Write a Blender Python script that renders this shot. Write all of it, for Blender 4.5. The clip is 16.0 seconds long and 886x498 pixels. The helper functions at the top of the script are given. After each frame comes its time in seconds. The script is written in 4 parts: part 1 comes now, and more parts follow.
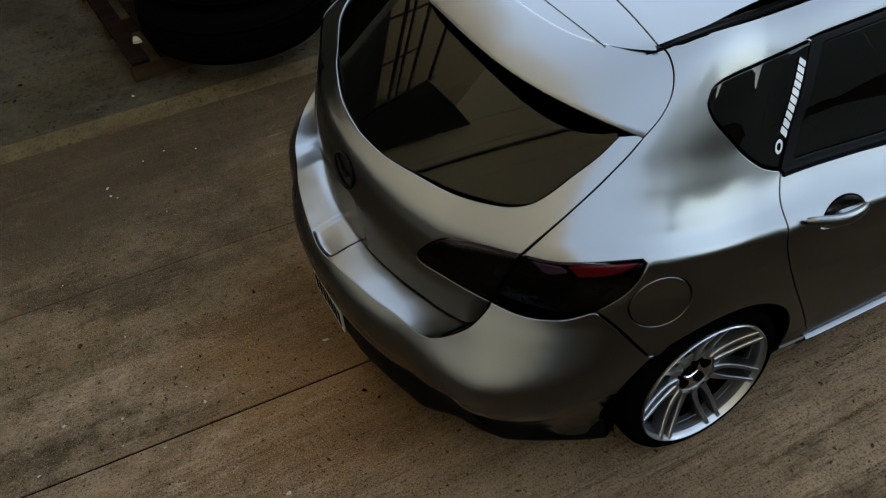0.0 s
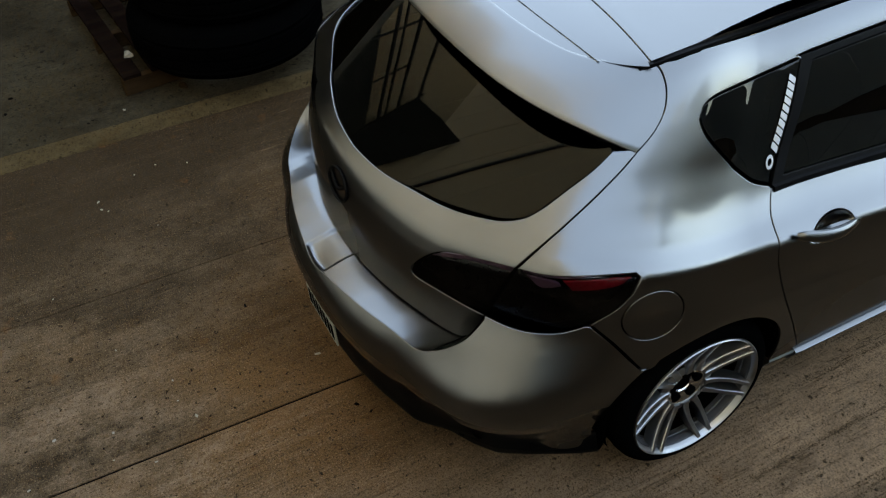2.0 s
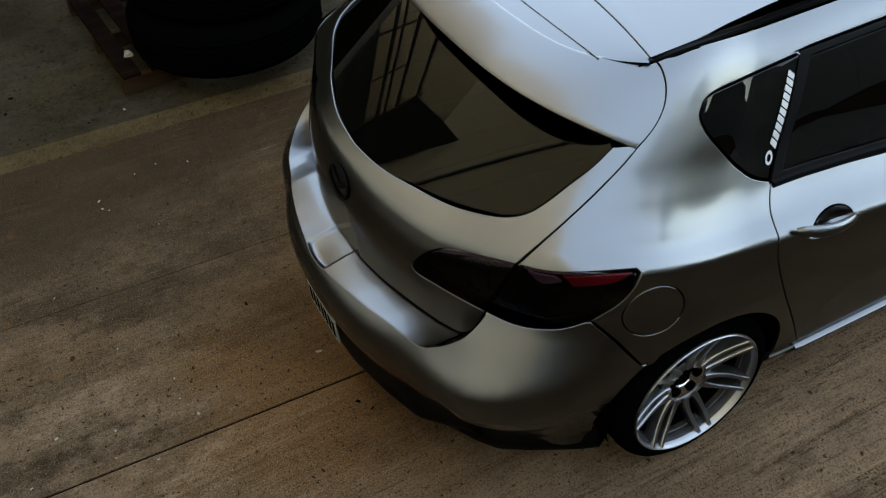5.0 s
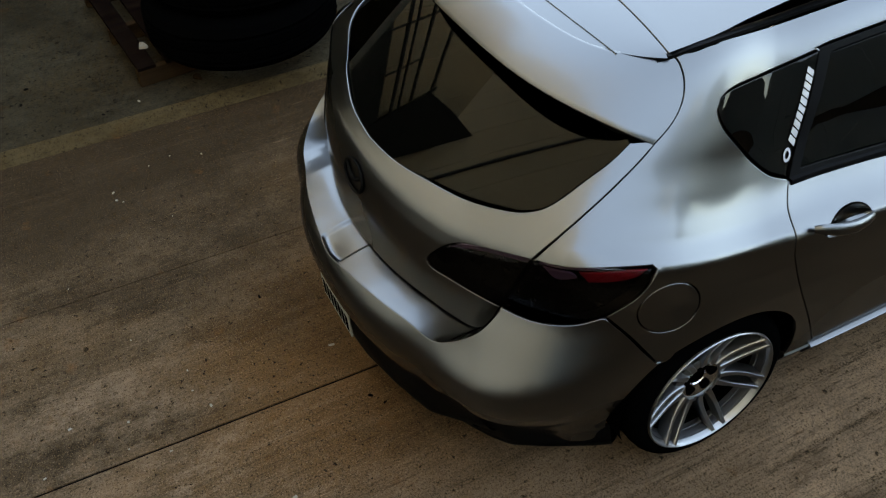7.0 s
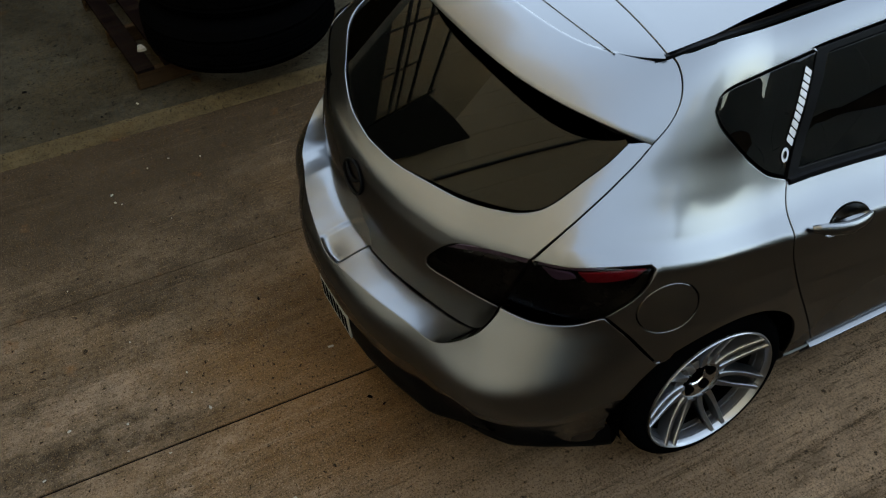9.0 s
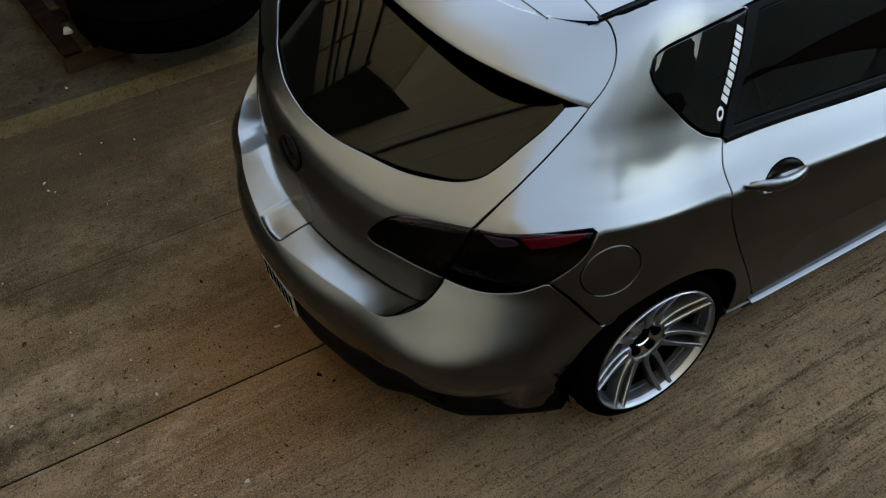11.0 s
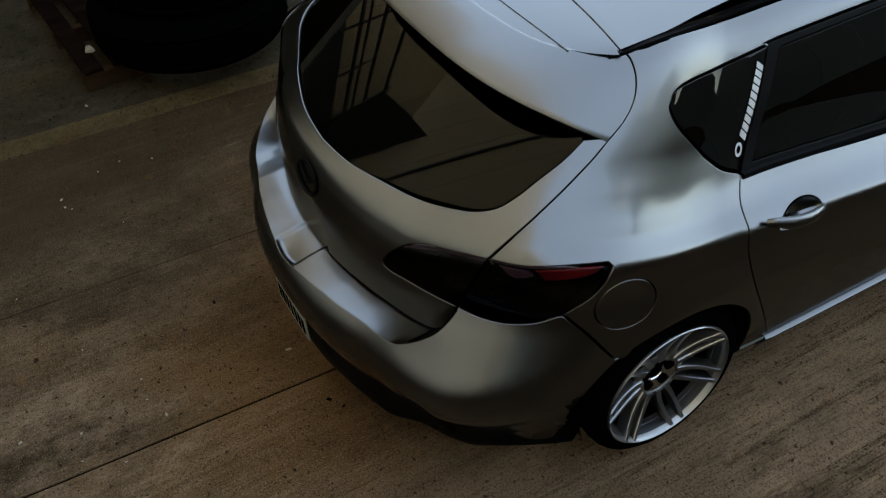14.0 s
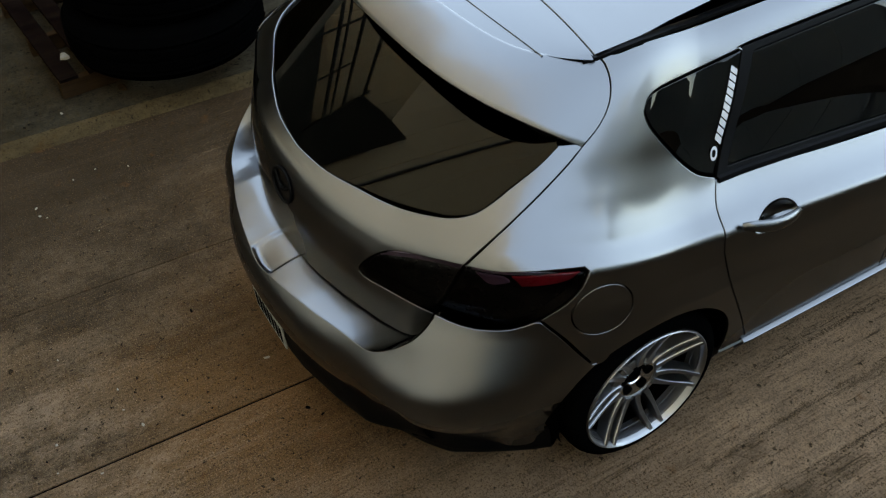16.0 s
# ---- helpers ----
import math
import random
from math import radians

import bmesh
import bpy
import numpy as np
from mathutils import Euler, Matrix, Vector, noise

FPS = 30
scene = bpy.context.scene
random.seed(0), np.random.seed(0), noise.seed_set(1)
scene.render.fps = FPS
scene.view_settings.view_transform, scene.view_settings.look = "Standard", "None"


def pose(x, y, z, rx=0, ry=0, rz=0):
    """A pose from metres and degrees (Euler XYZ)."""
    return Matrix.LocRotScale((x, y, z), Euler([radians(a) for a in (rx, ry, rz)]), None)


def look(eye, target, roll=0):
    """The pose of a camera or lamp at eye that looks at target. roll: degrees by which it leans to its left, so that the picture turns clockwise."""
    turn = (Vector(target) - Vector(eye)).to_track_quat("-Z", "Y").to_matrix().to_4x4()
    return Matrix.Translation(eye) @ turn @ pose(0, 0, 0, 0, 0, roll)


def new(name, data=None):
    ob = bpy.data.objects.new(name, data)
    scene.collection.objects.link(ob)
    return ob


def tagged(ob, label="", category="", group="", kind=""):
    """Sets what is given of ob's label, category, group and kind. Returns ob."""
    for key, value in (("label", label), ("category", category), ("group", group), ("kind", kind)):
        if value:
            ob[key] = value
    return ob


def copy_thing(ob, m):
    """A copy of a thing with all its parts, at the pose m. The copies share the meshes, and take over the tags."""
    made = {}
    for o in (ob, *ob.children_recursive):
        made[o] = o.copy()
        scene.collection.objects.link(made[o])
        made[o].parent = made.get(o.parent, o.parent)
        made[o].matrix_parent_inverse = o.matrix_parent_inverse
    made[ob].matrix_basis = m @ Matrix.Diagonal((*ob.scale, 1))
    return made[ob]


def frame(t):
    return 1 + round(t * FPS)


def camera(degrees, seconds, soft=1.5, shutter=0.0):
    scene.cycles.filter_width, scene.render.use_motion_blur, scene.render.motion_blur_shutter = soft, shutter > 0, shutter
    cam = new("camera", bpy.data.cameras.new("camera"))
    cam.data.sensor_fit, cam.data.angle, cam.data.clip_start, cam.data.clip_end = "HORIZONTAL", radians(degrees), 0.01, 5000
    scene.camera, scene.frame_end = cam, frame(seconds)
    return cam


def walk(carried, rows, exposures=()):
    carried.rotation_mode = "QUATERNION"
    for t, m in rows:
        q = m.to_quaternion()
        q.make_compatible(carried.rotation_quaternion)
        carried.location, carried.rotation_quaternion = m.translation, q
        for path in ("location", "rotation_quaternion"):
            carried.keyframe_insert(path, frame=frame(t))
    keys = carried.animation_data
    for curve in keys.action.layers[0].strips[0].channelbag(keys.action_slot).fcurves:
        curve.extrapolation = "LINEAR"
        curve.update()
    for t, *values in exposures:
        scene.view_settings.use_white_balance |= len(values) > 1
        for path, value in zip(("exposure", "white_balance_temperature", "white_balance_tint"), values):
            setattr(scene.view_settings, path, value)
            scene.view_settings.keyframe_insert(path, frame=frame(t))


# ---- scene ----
# ---- camera and its walk ----
PATH = [
    (0.0, 2.294, -0.669, 2.855, 46.28, 2.79, 62.69),
    (0.5, 2.298, -0.678, 2.862, 46.52, 2.72, 62.22),
    (1.0, 2.294, -0.683, 2.864, 46.56, 2.48, 62.34),
    (1.5, 2.287, -0.691, 2.863, 46.85, 2.54, 62.47),
    (2.0, 2.295, -0.695, 2.861, 47.19, 2.15, 62.17),
    (2.5, 2.305, -0.690, 2.865, 47.16, 2.25, 61.55),
    (3.0, 2.311, -0.694, 2.869, 47.44, 2.01, 61.55),
    (5.5, 2.302, -0.712, 2.861, 47.15, 2.28, 62.26),
    (6.0, 2.298, -0.717, 2.861, 47.37, 2.08, 62.68),
    (6.5, 2.293, -0.717, 2.861, 47.10, 2.15, 62.88),
    (7.0, 2.293, -0.715, 2.857, 46.86, 2.31, 62.81),
    (7.5, 2.297, -0.719, 2.854, 46.90, 2.39, 62.63),
    (8.0, 2.298, -0.716, 2.856, 46.98, 2.34, 62.56),
    (10.5, 2.295, -0.728, 2.850, 47.01, 2.41, 62.73),
    (11.0, 2.300, -0.698, 2.832, 45.36, 2.10, 58.63),
    (11.5, 2.297, -0.668, 2.829, 44.04, 2.06, 54.07),
    (12.0, 2.301, -0.658, 2.838, 43.70, 2.05, 52.75),
    (12.5, 2.291, -0.659, 2.834, 44.45, 0.91, 54.60),
    (13.0, 2.280, -0.673, 2.831, 44.89, 1.66, 56.95),
    (13.5, 2.274, -0.696, 2.839, 46.13, 1.78, 59.05),
    (14.0, 2.283, -0.703, 2.843, 46.81, 1.45, 60.14),
    (14.5, 2.285, -0.703, 2.841, 46.43, 0.83, 59.63),
    (15.0, 2.285, -0.709, 2.842, 46.87, 0.47, 59.87),
    (15.5, 2.284, -0.705, 2.845, 46.89, 0.91, 59.75),
    (16.0, 2.281, -0.676, 2.839, 47.02, 1.18, 59.06),
]
cam = camera(50.18, 16.0, soft=1.25)
walk(cam, [(row[0], pose(*row[1:])) for row in PATH], exposures=[(0.0, 4.80, 10000, 9), (12.0, 4.80, 10000, 9), (12.4, 4.30, 10000, 9), (14.05, 4.30, 10000, 9), (14.4, 4.80, 10000, 9), (16.0, 4.80, 10000, 9)])

# ---- world and sun ----
SUN_HEIGHT, SUN_TURN = radians(36), radians(212)
world = bpy.data.worlds.new("world")
scene.world = world
world.use_nodes = True
sky = world.node_tree.nodes.new("ShaderNodeTexSky")
sky.sky_type, sky.sun_disc = "NISHITA", False
sky.sun_elevation, sky.sun_rotation = SUN_HEIGHT, SUN_TURN
sky.air_density, sky.dust_density, sky.ozone_density = 0.9, 0.0, 1.9
# a thin even veil of cloud over the clear sky
veil = world.node_tree.nodes.new("ShaderNodeMix")
veil.data_type = "RGBA"
veil.inputs[0].default_value, veil.inputs[7].default_value = 0.6, (0.76, 1.20, 2.05, 1)
world.node_tree.links.new(sky.outputs[0], veil.inputs[6])
world.node_tree.links.new(veil.outputs[2], world.node_tree.nodes["Background"].inputs[0])
world.node_tree.nodes["Background"].inputs[1].default_value = 0.15
sun = new("sun", bpy.data.lights.new("sun", "SUN"))
sun.data.energy, sun.data.angle, sun.data.color = 3.5, radians(0.6), (1.0, 0.95, 0.87)
sun_way = Vector((math.sin(SUN_TURN) * math.cos(SUN_HEIGHT), math.cos(SUN_TURN) * math.cos(SUN_HEIGHT), math.sin(SUN_HEIGHT)))
sun.matrix_world = look(sun_way * 30, (0, 0, 0))


# ---- materials ----
class Nodes:
    """A node material in few words."""

    def __init__(self, name):
        self.mat = bpy.data.materials.new(name)
        self.mat.use_nodes = True
        self.tree = self.mat.node_tree
        self.bsdf = self.tree.nodes["Principled BSDF"]
        self.out = self.tree.nodes["Material Output"]

    def node(self, kind, **values):
        n = self.tree.nodes.new("ShaderNode" + kind)
        for key, value in values.items():
            setattr(n, key, value)
        return n

    def link(self, a, b):
        self.tree.links.new(a, b)

    def put(self, **values):
        for key, value in values.items():
            name = key.replace("_", " ")
            self.bsdf.inputs[name].default_value = (*value, 1) if isinstance(value, tuple) else value
        return self

    def coords(self, scale=(1, 1, 1)):
        m = self.node("Mapping")
        m.inputs["Scale"].default_value = scale
        self.link(self.node("TexCoord").outputs["Object"], m.inputs[0])
        return m.outputs[0]

    def noise(self, scale, detail=6, rough=0.6, stretch=(1, 1, 1)):
        n = self.node("TexNoise")
        n.inputs["Scale"].default_value, n.inputs["Detail"].default_value, n.inputs["Roughness"].default_value = scale, detail, rough
        self.link(self.coords(stretch), n.inputs["Vector"])
        return n.outputs["Fac"]

    def ramp(self, fac, *stops):
        r = self.node("ValToRGB")
        while len(r.color_ramp.elements) < len(stops):
            r.color_ramp.elements.new(0.5)
        for e, (at, c) in zip(r.color_ramp.elements, stops):
            e.position, e.color = at, (*c, 1) if isinstance(c, tuple) else (c, c, c, 1)
        self.link(fac, r.inputs[0])
        return r.outputs[0]

    def mix(self, fac, a, b, blend="MIX"):
        m = self.node("Mix", data_type="RGBA", blend_type=blend)
        for socket, value in ((m.inputs[0], fac), (m.inputs[6], a), (m.inputs[7], b)):
            if isinstance(value, (float, int)):
                socket.default_value = value if socket == m.inputs[0] else (value, value, value, 1)
            elif isinstance(value, tuple):
                socket.default_value = (*value, 1)
            else:
                self.link(value, socket)
        return m.outputs[2]

    def bump(self, fac, strength, distance):
        b = self.node("Bump")
        b.inputs["Strength"].default_value, b.inputs["Distance"].default_value = strength, distance
        self.link(fac, b.inputs["Height"])
        self.link(b.outputs[0], self.bsdf.inputs["Normal"])
        return self


def plain(name, colour, rough=0.5, metal=0.0, coat=0.0, grain=0.0, grain_scale=60.0, shade=0.15, gloss=0.5):
    """A material of one colour with a fine grain and a slow unevenness."""
    m = Nodes(name).put(Metallic=metal, Coat_Weight=coat, Coat_Roughness=0.04, Specular_IOR_Level=gloss)
    slow, fine = m.noise(5.0), m.noise(grain_scale)
    dark = tuple(c * (1 - shade) for c in colour)
    m.link(m.mix(m.ramp(slow, (0.35, 0.0), (0.65, 1.0)), dark, colour), m.bsdf.inputs["Base Color"])
    m.link(m.ramp(fine, (0.3, max(rough - 0.06, 0.02)), (0.7, rough + 0.06)), m.bsdf.inputs["Roughness"])
    if grain:
        m.bump(fine, grain, 0.002)
    return m.mat


def silver_paint():
    """Metal flake under clear lacquer: a soft metal sheen below, a thin mirror above, a little dust."""
    m = Nodes("silver_paint")
    flake, coat, both, f = m.node("BsdfGlossy", distribution="BECKMANN"), m.node("BsdfGlossy"), m.node("MixShader"), m.node("Fresnel")
    dust = m.ramp(m.noise(2.2, 3, 0.55), (0.40, 0.0), (0.75, 0.7))
    m.link(m.mix(dust, (0.062, 0.0628, 0.0635), (0.058, 0.057, 0.056)), flake.inputs["Color"])
    m.link(m.ramp(m.noise(1.7, 2, 0.5), (0.3, 0.34), (0.75, 0.38)), flake.inputs["Roughness"])
    coat.inputs["Color"].default_value = (0.9, 0.9, 0.9, 1)
    coat.inputs["Roughness"].default_value = 0.13
    f.inputs[0].default_value = 1.32
    m.link(f.outputs[0], both.inputs[0])
    m.link(flake.outputs[0], both.inputs[1])
    m.link(coat.outputs[0], both.inputs[2])
    m.link(both.outputs[0], m.out.inputs[0])
    return m.mat


def glass_sheet(name, tint, ior=1.5, rough=0.01, sheen=(1.0, 1.0, 1.0)):
    m = Nodes(name)
    clear, shine, both, f = m.node("BsdfTransparent"), m.node("BsdfGlossy"), m.node("MixShader"), m.node("Fresnel")
    clear.inputs[0].default_value = (*tint, 1)
    shine.inputs["Color"].default_value = (*sheen, 1)
    shine.inputs["Roughness"].default_value = rough
    f.inputs[0].default_value = ior
    m.link(f.outputs[0], both.inputs[0])
    m.link(clear.outputs[0], both.inputs[1])
    m.link(shine.outputs[0], both.inputs[2])
    m.link(both.outputs[0], m.out.inputs[0])
    return m.mat


def concrete(name, pale, dark, rust, tracks=0.0):
    """Old concrete: blotches, rust-brown stains, dark pits, pale grit and, where wheels roll, long streaks."""
    m = Nodes(name)
    slow, mid, fine, pits, grit = m.noise(0.9, 5, 0.6), m.noise(3.2, 14, 0.78, (1.0, 0.6, 1.0)), m.noise(60, 9, 0.8, (1, 0.6, 1)), m.noise(75, 4, 0.65), m.noise(130, 4, 0.7)
    streak, scratch = m.noise(9, 10, 0.75, (2.8, 0.09, 1)), m.noise(26, 6, 0.7, (2.2, 0.12, 1))
    base = m.mix(m.ramp(mid, (0.38, 0.0), (0.60, 1.0)), dark, pale)
    base = m.mix(m.ramp(slow, (0.47, 0.0), (0.62, 0.75)), base, rust)
    patch = m.noise(1.5, 15, 0.82, (1.0, 0.55, 1.0))
    base = m.mix(m.ramp(patch, (0.41, 0.6), (0.48, 0.0)), base, tuple(c * 0.55 for c in dark))
    base = m.mix(m.ramp(patch, (0.54, 0.0), (0.60, 0.5)), base, tuple(c * 1.25 for c in pale))
    if tracks:
        # a rust-brown stain of oil and water below the tail of the car
        at = m.node("SeparateXYZ")
        m.link(m.coords(), at.inputs[0])
        far = m.node("VectorMath", operation="DISTANCE")
        m.link(m.coords((1.0, 1.25, 1)), far.inputs[0])
        far.inputs[1].default_value = (-0.15, -0.05, 0)
        edge = m.node("Math", operation="MULTIPLY_ADD")
        m.link(m.noise(2.6, 6, 0.65), edge.inputs[0])
        edge.inputs[1].default_value = -0.9
        m.link(far.outputs["Value"], edge.inputs[2])
        base = m.mix(m.ramp(edge.outputs[0], (0.0, 0.65), (0.42, 0.0)), base, tuple(c * k for c, k in zip(rust, (0.95, 0.80, 0.60))))
        lane = m.node("Math", operation="MULTIPLY_ADD")
        m.link(at.outputs["X"], lane.inputs[0])
        lane.inputs[1].default_value, lane.inputs[2].default_value = 0.5, 0.0
        rolled = m.ramp(lane.outputs[0], (0.0, 0.25), (0.42, 1.0))
        wheel_lane = m.ramp(lane.outputs[0], (0.22, 0.0), (0.36, 0.70), (0.70, 0.75), (1.0, 0.45))
        base = m.mix(wheel_lane, base, tuple(c * 1.45 for c in pale))
        # dark tyre dirt on the far side of the wheel lane
        base = m.mix(m.ramp(lane.outputs[0], (0.80, 0.0), (0.98, 0.35)), base, tuple(c * 1.1 for c in dark))
        # shade towards the kerb, put into the colour with an uneven edge
        kerb_reach = m.node("Math", operation="MULTIPLY_ADD")
        m.link(m.noise(1.6, 7, 0.7), kerb_reach.inputs[0])
        kerb_reach.inputs[1].default_value = 1.3
        m.link(at.outputs["X"], kerb_reach.inputs[2])
        kerb_shade = m.node("MapRange")
        m.link(kerb_reach.outputs[0], kerb_shade.inputs[0])
        for k, value in enumerate((-0.95, 0.45, 0.90, 0.0)):
            kerb_shade.inputs[1 + k].default_value = value
        base = m.mix(kerb_shade.outputs[0], base, tuple(c * k for c, k in zip(dark, (0.70, 0.66, 0.60))))
    else:
        rolled = m.ramp(slow, (0.0, 0.0), (1.0, 0.0))
    base = m.mix(m.ramp(fine, (0.37, 0.6), (0.48, 0.0)), base, tuple(c * 0.5 for c in dark))
    gravel = m.noise(130, 6, 0.8)
    base = m.mix(m.mix(rolled, (0, 0, 0), m.ramp(gravel, (0.38, 1.0), (0.46, 0.0))), base, tuple(c * 0.35 for c in dark))
    base = m.mix(m.mix(rolled, (0, 0, 0), m.ramp(gravel, (0.55, 0.0), (0.64, 0.5))), base, tuple(min(c * 1.6, 0.6) for c in pale))
    base = m.mix(m.ramp(m.noise(34, 3, 0.55), (0.31, 0.9), (0.36, 0.0)), base, tuple(c * 0.25 for c in dark))
    base = m.mix(m.ramp(pits, (0.28, 0.8), (0.38, 0.0)), base, tuple(c * 0.20 for c in dark))
    base = m.mix(m.ramp(grit, (0.60, 0.0), (0.70, 0.6)), base, tuple(min(c * 1.4, 0.6) for c in pale))
    worn = m.mix(rolled, (0, 0, 0), m.ramp(m.noise(0.55, 3, 0.5), (0.40, 0.35), (0.56, 1.0)))
    band = m.noise(4.0, 14, 0.85, (2.6, 0.16, 1))
    base = m.mix(m.mix(rolled, (0, 0, 0), m.ramp(band, (0.40, 0.7), (0.465, 0.0))), base, tuple(c * 0.75 for c in dark))
    base = m.mix(m.mix(rolled, (0, 0, 0), m.ramp(band, (0.55, 0.0), (0.63, 0.5))), base, tuple(c * 1.25 for c in pale))
    rut = m.mix(0.5, gravel, streak)
    base = m.mix(m.mix(worn, (0, 0, 0), m.ramp(rut, (0.43, 0.9), (0.472, 0.0))), base, tuple(c * 0.35 for c in dark))
    base = m.mix(m.mix(worn, (0, 0, 0), m.ramp(rut, (0.535, 0.0), (0.575, 0.65))), base, tuple(min(c * 1.5, 0.6) for c in pale))
    base = m.mix(m.mix(worn, (0, 0, 0), m.ramp(scratch, (0.36, 0.85), (0.43, 0.0))), base, tuple(c * 0.45 for c in dark))
    base = m.mix(m.ramp(scratch, (0.62, 0.0), (0.70, 0.22)), base, tuple(min(c * 1.6, 0.6) for c in pale))
    cloud, spot = m.noise(0.45, 6, 0.7, (1.0, 0.7, 1.0)), m.noise(5.5, 5, 0.6)
    base = m.mix(m.ramp(cloud, (0.38, 0.55), (0.55, 0.0)), base, tuple(c * 0.8 for c in dark))
    base = m.mix(m.ramp(spot, (0.64, 0.0), (0.72, 0.5)), base, tuple(c * k for c, k in zip(rust, (0.9, 0.65, 0.45))))
    speck, chips = m.noise(210, 3, 0.6), m.noise(95, 3, 0.55)
    base = m.mix(m.ramp(speck, (0.34, 0.40), (0.46, 0.0)), base, tuple(c * 0.40 for c in dark))
    base = m.mix(m.ramp(speck, (0.58, 0.0), (0.72, 0.25)), base, tuple(min(c * 1.9, 0.6) for c in pale))
    base = m.mix(m.ramp(chips, (0.33, 0.65), (0.40, 0.0)), base, tuple(c * 0.35 for c in dark))
    if tracks:
        # long thin ruts worn by wheels beside the car
        groove = m.noise(19, 6, 0.72, (3.4, 0.06, 1))
        lines = m.mix(m.ramp(lane.outputs[0], (0.40, 0.0), (0.60, 1.0)), (0, 0, 0), m.mix(m.ramp(speck, (0.30, 0.8), (0.75, 0.2)), (0, 0, 0), m.ramp(groove, (0.36, 0.9), (0.42, 0.0))))
        base = m.mix(lines, base, tuple(c * 0.35 for c in dark))
        ridge = m.mix(m.ramp(lane.outputs[0], (0.34, 0.0), (0.52, 1.0)), (0, 0, 0), m.mix(m.ramp(chips, (0.35, 0.2), (0.60, 1.0)), (0, 0, 0), m.ramp(groove, (0.55, 0.0), (0.66, 0.45))))
        base = m.mix(ridge, base, tuple(min(c * 1.7, 0.6) for c in pale))
        rubbed = m.mix(m.ramp(lane.outputs[0], (0.34, 0.0), (0.52, 1.0)), (0, 0, 0), m.ramp(m.noise(2.2, 9, 0.75, (1.6, 0.5, 1)), (0.36, 0.75), (0.47, 0.0)))
        base = m.mix(rubbed, base, tuple(c * 0.6 for c in dark))
    m.link(base, m.bsdf.inputs["Base Color"])
    m.link(m.ramp(mid, (0.3, 0.65), (0.7, 0.92)), m.bsdf.inputs["Roughness"])
    m.put(Specular_IOR_Level=0.0)
    m.bump(m.mix(0.4, m.mix(rolled, fine, gravel), m.mix(worn, (0.5, 0.5, 0.5), streak)), 1.0, 0.022)
    return m.mat


def wood(name, pale, dark):
    m = Nodes(name)
    grain = m.noise(18, 8, 0.7, (1, 0.06, 1))
    worn = m.noise(3.0, 8, 0.7)
    base = m.mix(m.ramp(grain, (0.35, 0.0), (0.65, 1.0)), dark, pale)
    m.link(m.mix(m.ramp(worn, (0.45, 0.0), (0.7, 0.7)), base, tuple(c * 0.35 for c in dark)), m.bsdf.inputs["Base Color"])
    m.put(Roughness=0.9, Specular_IOR_Level=0.0).bump(grain, 0.5, 0.003)
    return m.mat


PAINT = silver_paint()
BLACK_TRIM = plain("black_trim", (0.0010, 0.0010, 0.0011), 0.5, grain=0.15, grain_scale=400, gloss=0.02)
# also stands in for the deep shade inside the wheels
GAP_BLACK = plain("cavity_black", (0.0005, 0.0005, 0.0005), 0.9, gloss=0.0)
RUBBER = plain("tyre_rubber", (0.0005, 0.0005, 0.0005), 0.9, grain=0.3, grain_scale=120, gloss=0.0)
ALLOY = plain("machined_alloy", (0.15, 0.15, 0.152), 0.34, metal=1.0, coat=0.3, grain=0.05, grain_scale=300)
ALLOY_DARK = plain("alloy_barrel", (0.055, 0.055, 0.057), 0.42, metal=0.9)
STEEL = plain("brake_steel", (0.16, 0.15, 0.14), 0.45, metal=0.9, grain=0.2)
CHROME = plain("chrome", (0.34, 0.34, 0.35), 0.10, metal=1.0)
GLASS = glass_sheet("tinted_glass", (0.02, 0.02, 0.02), ior=1.16, sheen=(1.0, 0.93, 0.76))
SIDE_GLASS = glass_sheet("tinted_side_glass", (0.012, 0.012, 0.012), ior=1.18)
LENS = glass_sheet("smoked_lens", (0.22, 0.16, 0.19), ior=1.13)
LAMP_BLACK = plain("lamp_black", (0.002, 0.002, 0.002), 0.25, gloss=0.04)
LAMP_RED = plain("lamp_red", (0.75, 0.03, 0.05), 0.3, coat=1.0)
LAMP_PALE = plain("lamp_pale", (0.34, 0.30, 0.37), 0.35, metal=0.3)
WHITE_VINYL = plain("white_vinyl", (0.19, 0.19, 0.193), 0.45)
PLATE_WHITE = plain("plate_white", (0.11, 0.11, 0.10), 0.6, gloss=0.05)
PLATE_DARK = plain("plate_ink", (0.001, 0.001, 0.0012), 0.7, gloss=0.0)
FLOOR = concrete("stained_concrete", (0.112, 0.0735, 0.0455), (0.0205, 0.0135, 0.0083), (0.0610, 0.0340, 0.0165), tracks=1.0)
SLAB = concrete("grey_concrete", (0.0315, 0.0250, 0.0162), (0.0115, 0.0089, 0.0058), (0.0225, 0.0155, 0.0085))
# paler than the slab: worn, and the light on its slope put into the colour
KERB = concrete("kerb_concrete", (0.0525, 0.0365, 0.0185), (0.0252, 0.0168, 0.0088), (0.0344, 0.0227, 0.0109))
PALLET_WOOD = wood("pallet_wood", (0.024, 0.014, 0.007), (0.010, 0.005, 0.0025))
# the deck boards are darker than the stringers
DECK_WOOD = wood("dark_deck_wood", (0.005, 0.003, 0.002), (0.002, 0.001, 0.001))
WALL_METAL = plain("painted_sheet_metal", (0.95, 0.73, 0.50), 0.55, grain=0.1)
WALL_GREY = plain("grey_sheet_metal", (0.34, 0.37, 0.35), 0.6, grain=0.1)
